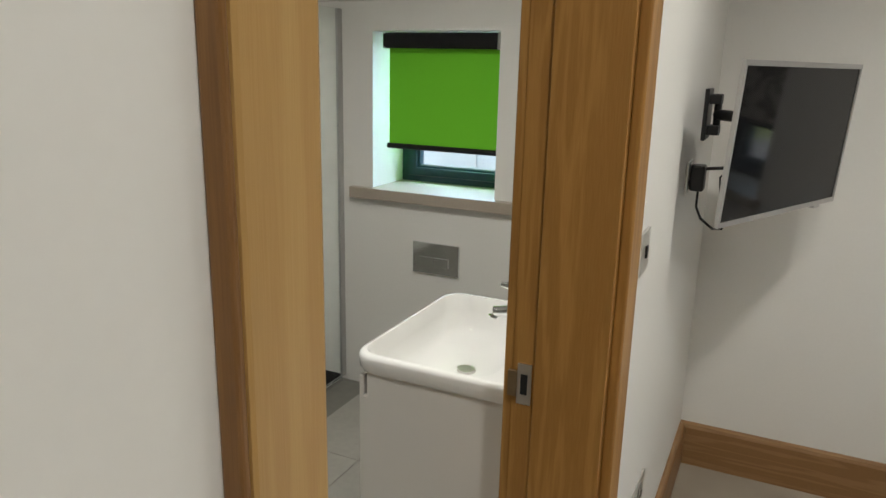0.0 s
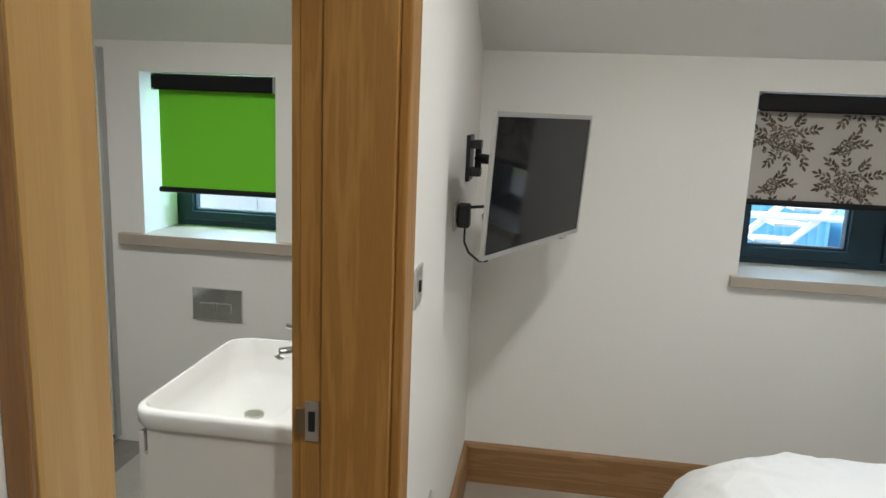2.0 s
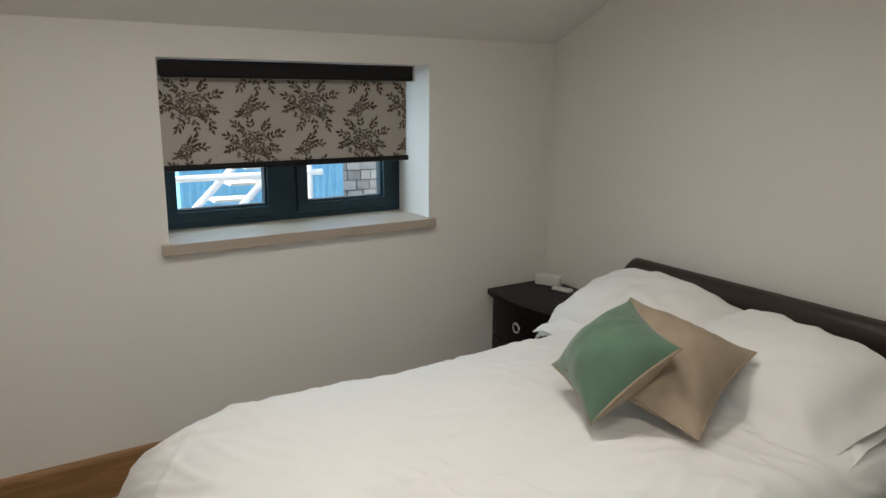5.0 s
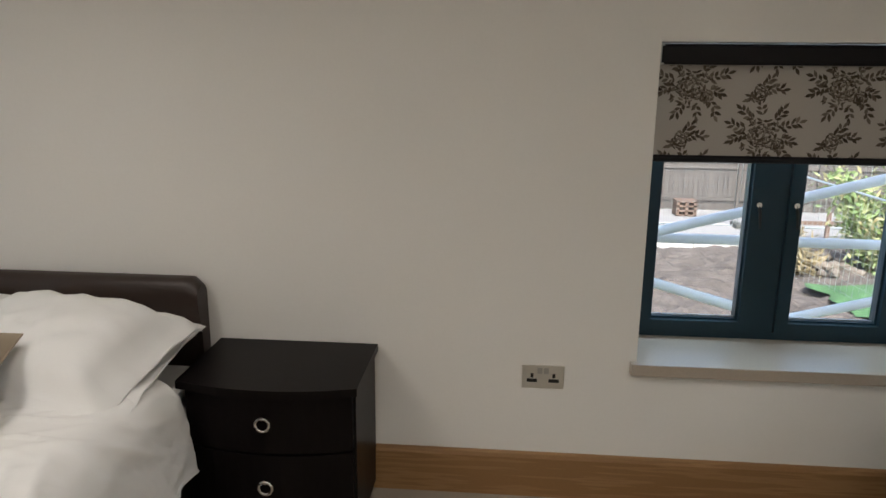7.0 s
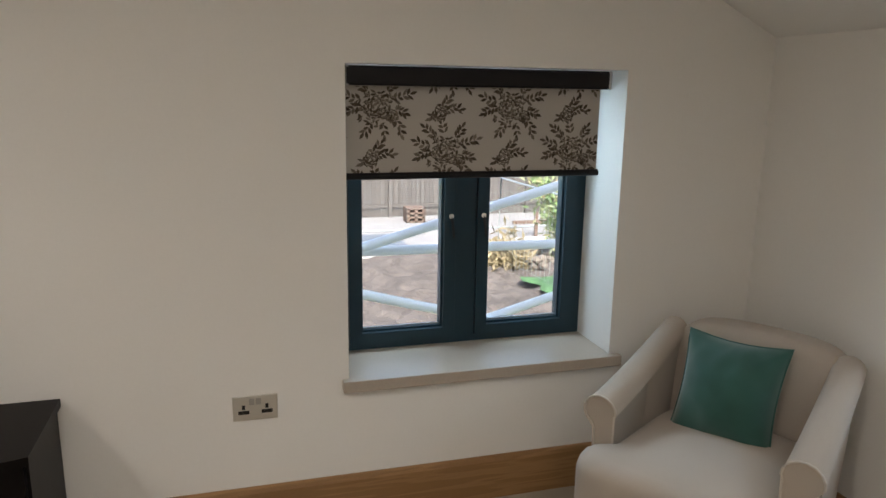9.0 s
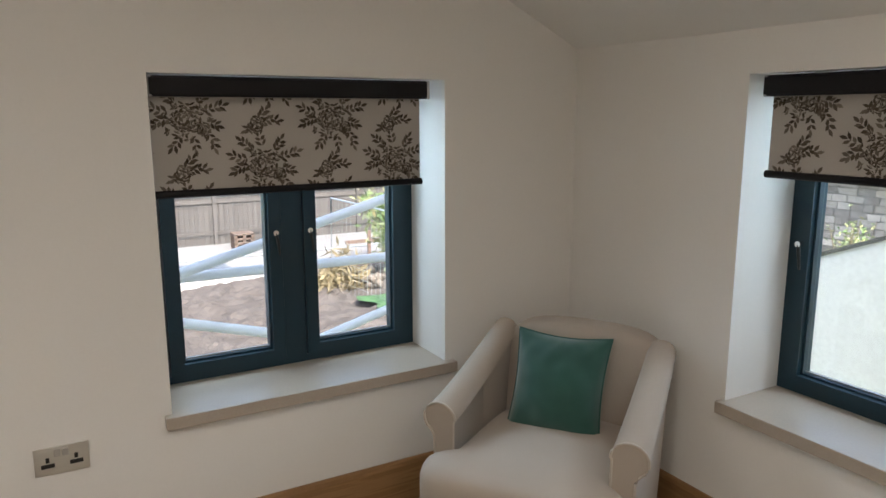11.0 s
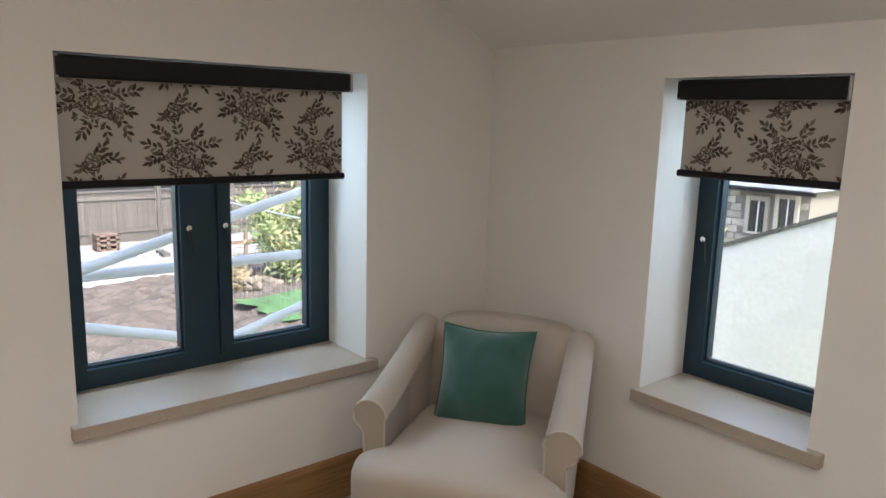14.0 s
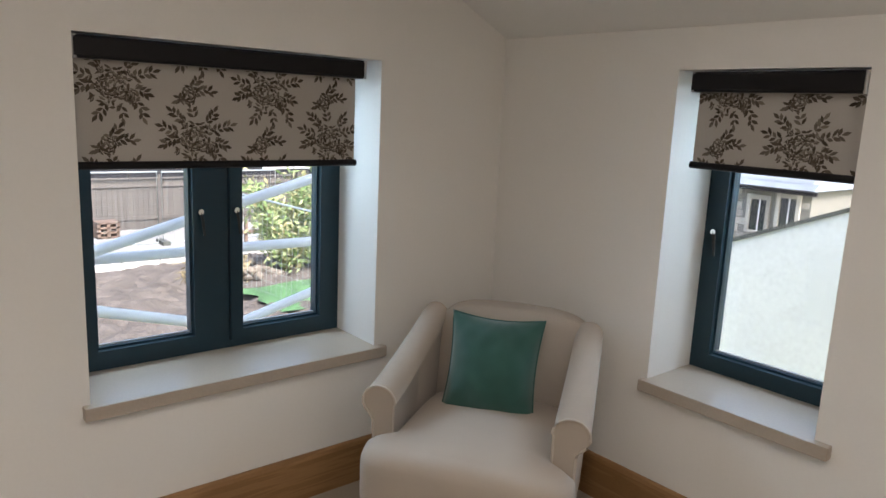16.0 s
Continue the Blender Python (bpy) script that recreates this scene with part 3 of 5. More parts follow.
def cushion_half(w, h, thick, side, seed, flange=0.0, n=32, pull=0.07, wrinkle=0.006, droop=0.0):
    """One face of a stuffed cushion, in x and z, bulging along y to side (+1 or -1)."""
    bm = bmesh.new()
    iw, ih = w / 2 - flange, h / 2 - flange

    def f(u, v):
        a, b = 2 * u - 1, 2 * v - 1
        x, z = a * w / 2, b * h / 2
        x *= 1 - pull * (1 - b * b) * abs(a)
        z *= 1 - pull * (1 - a * a) * abs(b)
        p, q = (min(1, abs(x) / iw), min(1, abs(z) / ih)) if flange else (abs(a), abs(b))
        bulge = ((1 - p ** 2.6) * (1 - q ** 2.6)) ** 0.45 if flange else ((1 - p * p) * (1 - q * q)) ** 0.66
        wr = wrinkle * (noise.noise(Vector((x * 9 + seed, z * 9, side))) + 0.5 * noise.noise(Vector((x * 22, z * 22 + seed, 1))))
        if flange:
            k = 1 - abs(noise.noise(Vector((x * 5 + seed, z * 9 + x * 4, side * 2))))
            wr += 0.007 * max(0.0, k - 0.7) / 0.3
        edge = max(abs(a), abs(b))
        wave = 0.007 * noise.noise(Vector((x * 14 + seed, z * 14, 3))) if flange else 0.0
        if flange:
            seam = max(abs(x) - iw, abs(z) - ih)
            wr -= 0.006 * math.exp(-(seam / 0.007) ** 2)
            wave *= 1.8
        else:
            for ca, cb in ((-1, -1), (-1, 1), (1, -1), (1, 1), (0.15, 1)):
                ex, ez = x - ca * w / 2, z - cb * h / 2
                far = math.hypot(ex, ez)
                wr += 0.0045 * math.sin(9 * math.atan2(ez, ex) + seed + 3 * ca) * math.exp(-far / 0.09) * min(1, far / 0.03)
        lift = max(0.0006, bulge * thick / 2 + wr * (1 - edge ** 6))
        return (x, side * lift + wave + side * 0.0015 + droop * (a ** 6 + 0.6 * b ** 6), z)
    grid_mesh(bm, n, n, f)
    return bm


def cushion(name, m, w, h, thick, front, back, seed, label, category, flange=0.0, pull=0.07, wrinkle=0.006, group="", droop=0.0):
    root = thing(name, m, label, category, group)
    part("front", cushion_half(w, h, thick, -1, seed, flange, pull=pull, wrinkle=wrinkle, droop=droop), front, root, smooth=True, local=True)
    part("back", cushion_half(w, h, thick, 1, seed + 5, flange, pull=pull, wrinkle=wrinkle, droop=droop), back, root, smooth=True, local=True)
    bm = bmesh.new()
    pts = []
    for k in range(48):
        t = k / 48 * 4
        e, s = int(t), t - int(t)
        a, b = ((-1 + 2 * s, -1), (1, -1 + 2 * s), (1 - 2 * s, 1), (-1, 1 - 2 * s))[e]
        x, z = a * w / 2, b * h / 2
        x *= 1 - pull * (1 - b * b) * abs(a)
        z *= 1 - pull * (1 - a * a) * abs(b)
        wave = 0.0126 * noise.noise(Vector((x * 14 + seed, z * 14, 3))) if flange else 0.0
        pts.append((x, wave + droop * (a ** 6 + 0.6 * b ** 6), z))
    tube(bm, pts, 0.003 if flange else 0.0042, 6, True)
    part("seam", bm, back, root, smooth=True, local=True)
    return root


def axes_pose(centre, ex, ez):
    """A pose whose x axis runs along ex and whose z axis lies near ez."""
    ex = Vector(ex).normalized()
    ey = Vector(ez).cross(ex).normalized()
    ez = ex.cross(ey)
    m = Matrix((ex, ey, ez)).transposed().to_4x4()
    m.translation = Vector(centre)
    return m


# ---- bed ----
BED_Y0, BED_Y1, BED_XF = -1.93, -0.70, -2.10
bed = thing("bed", pose(-1.08, -1.32, 0.0), "made double bed with white bedding and a dark brown leather headboard", "bed")
block("divan_base", M_LEATHER, bed, (BED_XF + 0.05, -0.10, BED_Y0 + 0.04, BED_Y1 - 0.04, 0.06, 0.30), bevel=0.01)
for lx in (BED_XF + 0.09, -0.16):
    for ly in (BED_Y0 + 0.09, BED_Y1 - 0.09):
        block("leg", M_LACQ, bed, (lx - 0.03, lx + 0.03, ly - 0.03, ly + 0.03, 0.0, 0.06))
block("mattress", M_COTTON, bed, (BED_XF + 0.04, -0.10, BED_Y0 + 0.04, BED_Y1 - 0.04, 0.30, 0.50), bevel=0.03)
bm = bmesh.new()
prof = [(-0.012, 0.06), (-0.075, 0.06), (-0.075, 0.62), (-0.088, 0.69), (-0.098, 0.74), (-0.095, 0.775), (-0.078, 0.797), (-0.052, 0.803), (-0.028, 0.796), (-0.014, 0.775)]
for y0, y1, inset in ((-1.866, -0.612, 0.0),):
    n = 40
    rings = []
    for k in range(n + 1):
        s = k / n
        y = y0 + (y1 - y0) * s
        e = min(s, 1 - s) * (y1 - y0)
        drop = 0.03 * max(0.0, 1 - e / 0.035) ** 2
        rings.append([bm.verts.new((px, y, pz - (drop if pz > 0.6 else 0))) for px, pz in prof])
    for k in range(n):
        for i in range(len(prof)):
            j = (i + 1) % len(prof)
            bm.faces.new((rings[k][i], rings[k + 1][i], rings[k + 1][j], rings[k][j]))
    bm.faces.new(rings[0])
    bm.faces.new(rings[-1][::-1])
part("headboard", bm, M_LEATHER, bed, "padded dark brown leather headboard with a rolled top", smooth=True)


def drape(u, half, r, drop):
    """Arc length u from the middle of the bed over its edge: the offset and the fall."""
    s, a = (1 if u >= 0 else -1), abs(u)
    if a <= half - r:
        return s * a, 0.0
    arc = r * math.pi / 2
    if a <= half - r + arc:
        t = (a - half + r) / r
        return s * (half - r + r * math.sin(t)), -r * (1 - math.cos(t))
    rest = a - (half - r + arc)
    return s * (half + 0.12 * rest), -r - rest * 0.99


def duvet_at(u, v):
    half_y, top = (BED_Y1 - BED_Y0) / 2 + 0.008, 0.585
    cy = (BED_Y0 + BED_Y1) / 2
    len_y = 2 * (half_y - 0.11 + 0.11 * math.pi / 2 + 0.20)
    uy = (v - 0.5) * len_y
    dy, fy = drape(uy, half_y, 0.11, 0.2)
    foot = 2.19
    len_x = foot - 0.24 + 0.24 * math.pi / 2 + 0.06 - 0.42
    ux = 0.42 + u * len_x
    dx, fx = drape(ux, foot, 0.24, 0.2)
    z = max(top - (abs(fy) ** 3 + abs(fx) ** 3) ** (1 / 3), 0.24)
    if fx < 0 and fy < 0:
        k = min(1.0, min(-fx, -fy) / 0.2)
        dx -= 0.03 * k
        dy -= (0.05 if dy > 0 else -0.05) * k
    z -= 0.065 * max(0.0, min(1.0, (dx - 1.82) / 0.34)) if fx > -0.18 else 0.065
    x, y = -dx, cy + dy
    qx = ux + 0.12 * noise.noise(Vector((ux * 2.5, uy * 2.5, 11)))
    qy = uy + 0.12 * noise.noise(Vector((ux * 2.5, uy * 2.5, 17)))
    w = 0.014 * noise.noise(Vector((ux * 2.6, uy * 2.6, 5)))
    for k, (ang, along, across, high) in enumerate(((0.5, 1.3, 6.5, 0.014), (-0.35, 1.6, 9.0, 0.012), (1.35, 2.0, 11.0, 0.009), (0.15, 3.0, 17.0, 0.006), (0.95, 2.2, 15.0, 0.006))):
        c, s = math.cos(ang), math.sin(ang)
        line = noise.noise(Vector(((qx * c + qy * s) * along, (qy * c - qx * s) * across, 3.7 * k)))
        where = max(0.0, 0.45 + noise.noise(Vector((ux * 2.2, uy * 2.2, 40 + k))))
        w += high * where * math.exp(-(line / 0.11) ** 2)
    fall = min(1.0, -min(fy, fx) / 0.12) * (1.0 if max(fx, fy) > -0.03 else 0.3)
    fold = 0.016 * fall * noise.noise(Vector((ux * 7, uy * 0.8, 9)))
    sy = 1 if uy >= 0 else -1
    y += sy * fold * (1 if fy < fx else 0) + sy * w * fall
    x -= fold * (1 if fx < fy else 0) * 0.8
    if u < 0.12:
        z += 0.012 * math.sin(u / 0.12 * math.pi)
    crown = 0.03 * (1 - (uy / half_y) ** 2) if abs(uy) < half_y else 0.0
    return (x, y, z + crown + w * (1 - 0.7 * fall))


bm = bmesh.new()
grid_mesh(bm, 190, 170, duvet_at)
bmesh.ops.recalc_face_normals(bm, faces=bm.faces)
duvet = thing("duvet", pose(-1.3, -1.32, 0.50), "white cotton duvet with soft creases, spread over the bed", "duvet")
part("cover", bm, M_COTTON, duvet, smooth=True)
for route in ([(k / 60, 0) for k in range(61)], [(k / 60, 1) for k in range(61)], [(1, k / 60) for k in range(61)]):
    bm = bmesh.new()
    tube(bm, [duvet_at(*p) for p in route], 0.006, 6)
    part("hem", bm, M_COTTON, duvet, smooth=True)

# pillows: x along the bed's width, z up the pillow, y its thickness
for centre, tilt, turn, w, seed, thick, droop in (((-0.37, -1.53, 0.635), 84, 1, 0.72, 3, 0.15, 0.02), ((-0.36, -0.98, 0.635), 84, -1, 0.66, 8, 0.15, 0.02),
                                                  ((-0.43, -1.53, 0.692), 77, -8, 0.71, 14, 0.19, 0.06), ((-0.365, -0.945, 0.690), 71, -5, 0.71, 21, 0.20, 0.07)):
    m = Matrix.Translation(centre) @ pose(0, 0, 0, 0, 0, -90 + turn) @ pose(0, 0, 0, -tilt, 0, 0)
    cushion("pillow", m, w, 0.54, thick, M_COTTON, M_COTTON, seed, "plump white cotton pillow with a flat flanged border", "pillow", flange=0.055, pull=0.03, wrinkle=0.007, group="pillows on the bed", droop=droop)


def corner_cushion(top_c, right_c, bot_c, thick, front, back, seed, label, grow, shift):
    """A square cushion from three of its corners."""
    e1, e2 = right_c - top_c, right_c - bot_c
    mid = (top_c + bot_c) / 2
    cushion("cushion", axes_pose(mid + (right_c - mid) * shift, e1, e2), e1.length * grow, e2.length * grow, thick, front, back, seed, label, "cushion", pull=0.11, wrinkle=0.009, group="scatter cushions on the bed")


corner_cushion(Vector((-0.831, -1.306, 0.907)), Vector((-0.945, -1.592, 0.860)), Vector((-1.144, -1.477, 0.650)), 0.20, M_SAGE, M_TAUPE, 31,
               "sage green velvet scatter cushion with a cream reverse", 0.97, 0.08)
corner_cushion(Vector((-0.725, -1.232, 0.868)), Vector((-0.596, -1.583, 0.778)), Vector((-0.944, -1.676, 0.647)), 0.20, M_TAUPE, M_TAUPE, 37,
               "taupe velvet scatter cushion behind the green one", 1.01, 0.0)


# ---- bedside tables ----
def nightstand(y0, y1, label):
    root = thing("bedside_table", pose(-0.2, (y0 + y1) / 2, 0.0), label, "bedside table", group="bedside tables")
    cy, hw = (y0 + y1) / 2, (y1 - y0) / 2

    def outline(inset, bow_x, back=-0.012):
        pts = [(back, cy + hw - inset), (back, cy - hw + inset)]
        for k in range(13):
            s = -1 + 2 * k / 12
            pts.append((bow_x - 0.045 * (1 - s * s), cy + s * (hw - inset)))
        return pts
    bm = bmesh.new()
    prism(bm, outline(0.0, -0.385), "z", 0.537, 0.563)
    part("top", bm, M_LACQ, root)
    bm = bmesh.new()
    prism(bm, outline(0.012, -0.345), "z", 0.035, 0.537)
    part("carcass", bm, M_LACQ, root)
    for z0, z1 in ((0.345, 0.528), (0.135, 0.337), (0.045, 0.127)):
        bm = bmesh.new()
        pts = []
        for k in range(13):
            s = -1 + 2 * k / 12
            pts.append((-0.366 - 0.045 * (1 - s * s), cy + s * (hw - 0.02)))
        for k in range(12, -1, -1):
            s = -1 + 2 * k / 12
            pts.append((-0.340 - 0.045 * (1 - s * s), cy + s * (hw - 0.02)))
        for k in range(12):
            prism(bm, [pts[k], pts[k + 1], pts[24 - k], pts[25 - k]], "z", z0, z1)
        bmesh.ops.remove_doubles(bm, verts=bm.verts, dist=1e-5)
        drawer = part("drawer", bm, M_LACQ, root)
        if z1 - z0 > 0.1:
            zc = {0.345: 0.450, 0.135: 0.236}[z0]
            bm = bmesh.new()
            tube(bm, [(-0.428, cy + 0.021 * math.cos(a), zc + 0.021 * math.sin(a)) for a in (2 * math.pi * k / 28 for k in range(28))], 0.0055, 8, True)
            ring = part("ring_pull", bm, M_CHROME, drawer, "chrome ring pull", smooth=True)
            bm = bmesh.new()
            tube(bm, [(-0.405, cy, zc + 0.021), (-0.432, cy, zc + 0.021)], 0.007, 10)
            part("boss", bm, M_CHROME, ring, smooth=True)
    for lx in (-0.33, -0.05):
        for ly in (cy - hw + 0.05, cy + hw - 0.05):
            block("foot", M_LACQ, root, (lx - 0.02, lx + 0.02, ly - 0.02, ly + 0.02, 0, 0.035))
    return root


nightstand(-2.473, -1.905, "black lacquered bow-front bedside table with ring pulls")
nightstand(-0.585, -0.022, "black lacquered bow-front bedside table in the corner")
clock = thing("clock_radio", pose(-0.085, -0.12, 0.563, 0, 0, -62), "small white plastic box on the bedside table", "clock radio")
block("case", M_WHITEP, clock, (-0.065, 0.065, -0.022, 0.022, 0.0, 0.05), bevel=0.006, local=True)
block("front_panel", M_WHITEP, clock, (-0.055, 0.055, -0.0235, -0.0215, 0.010, 0.040), local=True, label="pale grey front panel")
puck = thing("remote_control", pose(-0.10, -0.24, 0.563, 0, 0, 15), "small flat white plastic remote lying down", "remote control")
block("case", M_WHITEP, puck, (-0.02, 0.02, -0.05, 0.05, 0.0, 0.014), bevel=0.004, local=True)
for k in range(3):
    block("button", M_SILVER, puck, (-0.008, 0.008, -0.03 + k * 0.022, -0.016 + k * 0.022, 0.013, 0.016), local=True)


# ---- armchair: x to the sitter's left as seen from the front, y to the back ----
chair = thing("armchair", pose(-0.754, -4.147, 0.0, 0, 0, 211.6), "oatmeal upholstered tub armchair with rolled piped arms", "armchair")


def rounded_block(bm, f, n=(18, 18, 6)):
    """A closed box of quads, its surface points moved by f(a, b, c), each from -1 to 1."""
    na, nb, nc = n
    seen = {}

    def v(i, j, k):
        key = (i, j, k)
        if key not in seen:
            seen[key] = bm.verts.new(f(2 * i / na - 1, 2 * j / nb - 1, 2 * k / nc - 1))
        return seen[key]
    for i in range(na):
        for j in range(nb):
            bm.faces.new((v(i, j, 0), v(i, j + 1, 0), v(i + 1, j + 1, 0), v(i + 1, j, 0)))
            bm.faces.new((v(i, j, nc), v(i + 1, j, nc), v(i + 1, j + 1, nc), v(i, j + 1, nc)))
    for i in range(na):
        for k in range(nc):
            bm.faces.new((v(i, 0, k), v(i + 1, 0, k), v(i + 1, 0, k + 1), v(i, 0, k + 1)))
            bm.faces.new((v(i, nb, k), v(i, nb, k + 1), v(i + 1, nb, k + 1), v(i + 1, nb, k)))
    for j in range(nb):
        for k in range(nc):
            bm.faces.new((v(0, j, k), v(0, j, k + 1), v(0, j + 1, k + 1), v(0, j + 1, k)))
            bm.faces.new((v(na, j, k), v(na, j + 1, k), v(na, j + 1, k + 1), v(na, j, k + 1)))


def superbox(a, b, c, p):
    m = max(abs(a), abs(b), abs(c)) or 1.0
    q = (abs(a) ** p + abs(b) ** p + abs(c) ** p) ** (1 / p)
    k = m / q
    return a * k, b * k, c * k


def seat_f(a, b, c):
    a, b, c = superbox(a, b, c, 7)
    y = 0.31 + 0.31 * b
    half = 0.335 if y < 0.13 else 0.335 - 0.065 * min(1, (y - 0.13) / 0.05)
    z = 0.30 + 0.115 * c
    if c > 0:
        z += 0.028 * (1 - a * a) * (1 - 0.5 * b * b) * c
    return (a * half, y - 0.012 * (1 - a * a) * (b < -0.9), z)


bm = bmesh.new()
rounded_block(bm, seat_f, (30, 30, 10))
part("seat", bm, M_LINEN, chair, smooth=True, local=True)


def base_f(a, b, c):
    a, b, c = superbox(a, b, c, 12)
    y = 0.37 + 0.34 * b
    return (a * (0.30 - 0.02 * b), y, 0.14 + 0.05 * c)


bm = bmesh.new()
rounded_block(bm, base_f, (10, 10, 6))
part("base", bm, M_LINEN, chair, smooth=True, local=True)


def back_f(a, b, c):
    a, b, c = superbox(a, b, c, 6)
    z = 0.415 + 0.298 * c
    lean = 0.10 * (c + 1) / 2
    y = 0.60 + lean + 0.062 * b + 0.035 * (1 - a * a) * (1 if b > 0 else 0.3)
    half = 0.285 + 0.015 * c
    return (a * half, y, z + 0.015 * (1 - a * a) * (c > 0.3))


bm = bmesh.new()
rounded_block(bm, back_f, (24, 8, 22))
part("backrest", bm, M_LINEN, chair, smooth=True, local=True)
for side in (-1, 1):
    bm = bmesh.new()
    n = 26
    rings = []

    def arm_ring(t):
        """Outline of the arm at t (0 front, 1 back): an upright panel that rolls outwards at the top."""
        y = 0.175 + 0.50 * t
        top = 0.556 + 0.160 * (t ** 1.25)
        x_in = 0.262 if side < 0 else 0.250 - 0.012 * t
        roll = 0.053 - 0.008 * t
        cx = x_in + 0.052 - 0.012 * t
        out = []
        out.append((x_in, 0.10))
        out.append((x_in, 0.25))
        out.append((x_in, top - roll * 1.1))
        for k in range(11):
            a = math.pi - k / 10 * math.pi * 1.32
            out.append((cx + roll * math.cos(a) * 1.08, top - roll + roll * math.sin(a)))
        out.append((x_in + 0.072, top - roll * 2.2))
        out.append((x_in + 0.066 - 0.01 * t, 0.25))
        out.append((x_in + 0.060 - 0.01 * t, 0.10))
        return [(side * px, y, pz) for px, pz in out]
    for k in range(n + 1):
        rings.append([bm.verts.new(p) for p in arm_ring(k / n)])
    for k in range(n):
        for i in range(len(rings[0])):
            j = (i + 1) % len(rings[0])
            bm.faces.new((rings[k][i], rings[k][j], rings[k + 1][j], rings[k + 1][i]))
    bm.faces.new(rings[0])
    bm.faces.new(rings[-1][::-1])
    arm = part("armrest", bm, M_LINEN, chair, smooth=True, local=True)
    bm = bmesh.new()
    edge = [(px, py - 0.002, pz) for px, py, pz in arm_ring(0.0)]
    tube(bm, edge[1:], 0.0042, 8)
    part("piping", bm, M_PIPE, arm, "self-coloured piped edge", smooth=True, local=True)
for lx in (-0.25, 0.25):
    for ly in (0.10, 0.66):
        bm = bmesh.new()
        tube(bm, [(lx, ly, 0.10), (lx * 1.04, ly, 0.0)], [0.024, 0.015], 12)
        part("leg", bm, M_LACQ, chair, "short dark tapered wooden leg", smooth=True, local=True)
m = pose(-0.754, -4.147, 0, 0, 0, 211.6) @ pose(-0.026, 0.49, 0.553, -22, 0, 0) @ pose(0, 0, 0, 0, -1, 4)
cushion("cushion", m, 0.330, 0.375, 0.19, M_TEAL, M_TEAL, 51, "teal velvet square cushion propped in the armchair", "cushion", pull=0.10, wrinkle=0.010)

# ---- television on its wall bracket ----
tv = thing("television", Matrix.Translation((-2.571, -0.567, 1.30)) @ pose(0, 0, 0, 3.2, 0, 65.8), "flat television with a thin silver bezel, turned off", "television")
block("screen", M_SCREEN, tv, (-0.322, 0.322, -0.001, 0.006, -0.184, 0.184), local=True, label="glossy black screen")
bm = bmesh.new()
for q in ((-0.331, -0.322, -0.197, 0.197), (0.322, 0.331, -0.197, 0.197), (-0.322, 0.322, -0.197, -0.184), (-0.322, 0.322, 0.184, 0.197)):
    box(bm, q[0], q[1], -0.004, 0.007, q[2], q[3])
part("bezel", bm, M_SILVER, tv, "slim silver bezel", local=True)
bm = bmesh.new()
prism(bm, [(-0.326, 0.006), (0.326, 0.006), (0.322, 0.011), (0.22, 0.05), (-0.18, 0.05), (-0.27, 0.011)], "z", -0.190, 0.190)
part("rear_shell", bm, M_PLASTIC, tv, "black plastic rear shell", local=True)
block("receiver", M_SILVER, tv, (0.20, 0.235, -0.004, 0.010, -0.205, -0.197), local=True)
mount = thing("tv_bracket", pose(XW, -0.36, 1.34), "black steel swing-arm television bracket on the wall", "tv bracket")
block("wall_plate", M_PLASTIC, mount, (XW, XW + 0.012, -0.42, -0.29, 1.27, 1.42), bevel=0.003)
for z in (1.30, 1.39):
    block("flange", M_PLASTIC, mount, (XW + 0.012, XW + 0.045, -0.40, -0.33, z - 0.014, z + 0.014), bevel=0.003)
bm = bmesh.new()
tube(bm, [(XW + 0.035, -0.365, 1.285), (XW + 0.035, -0.365, 1.405)], 0.011, 10)
part("pivot", bm, M_PLASTIC, mount, smooth=True)
bm = bmesh.new()
tube(bm, [(XW + 0.035, -0.365, 1.345), (-2.70, -0.47, 1.345), (-2.628, -0.541, 1.31)], 0.016, 8)
part("swing_arm", bm, M_PLASTIC, mount, smooth=True)


def socket(m, gang, label, plugged=False, switch_only=False):
    """A metal wall plate: x to the right, z up, y into the wall."""
    root = thing("light_switch" if switch_only else "wall_socket", m, label, "light switch" if switch_only else "wall socket", group="" if switch_only else "wall sockets")
    w, h = (0.146 if gang == 2 else 0.086), 0.086
    block("plate", M_STEEL, root, (-w / 2, w / 2, -0.006, 0.0, -h / 2, h / 2), bevel=0.0015, local=True)
    if switch_only:
        block("rocker", M_PLASTIC, root, (-0.006, 0.006, -0.010, -0.006, -0.012, 0.012), local=True)
        return root
    for k in range(gang):
        cx = 0.0 if gang == 1 else (-0.038, 0.038)[k]
        block("earth_pin_hole", M_PLASTIC, root, (cx - 0.005, cx + 0.005, -0.0068, -0.006, -0.004, 0.012), local=True, label="dark pin slot")
        for s in (-1, 1):
            block("pin_hole", M_PLASTIC, root, (cx + s * 0.0115 - 0.006, cx + s * 0.0115 + 0.006, -0.0068, -0.006, -0.019, -0.010), local=True, label="dark pin slot")
        block("insert", M_PLASTIC, root, (cx - 0.018, cx + 0.018, -0.0064, -0.006, -0.021, -0.008), local=True)
        sx = 0.011 * (-1 if k == 0 else 1) if gang == 2 else 0.024
        block("switch", M_SILVER, root, (sx - 0.0085, sx + 0.0085, -0.009, -0.006, 0.012, 0.034), bevel=0.001, local=True)
    return root


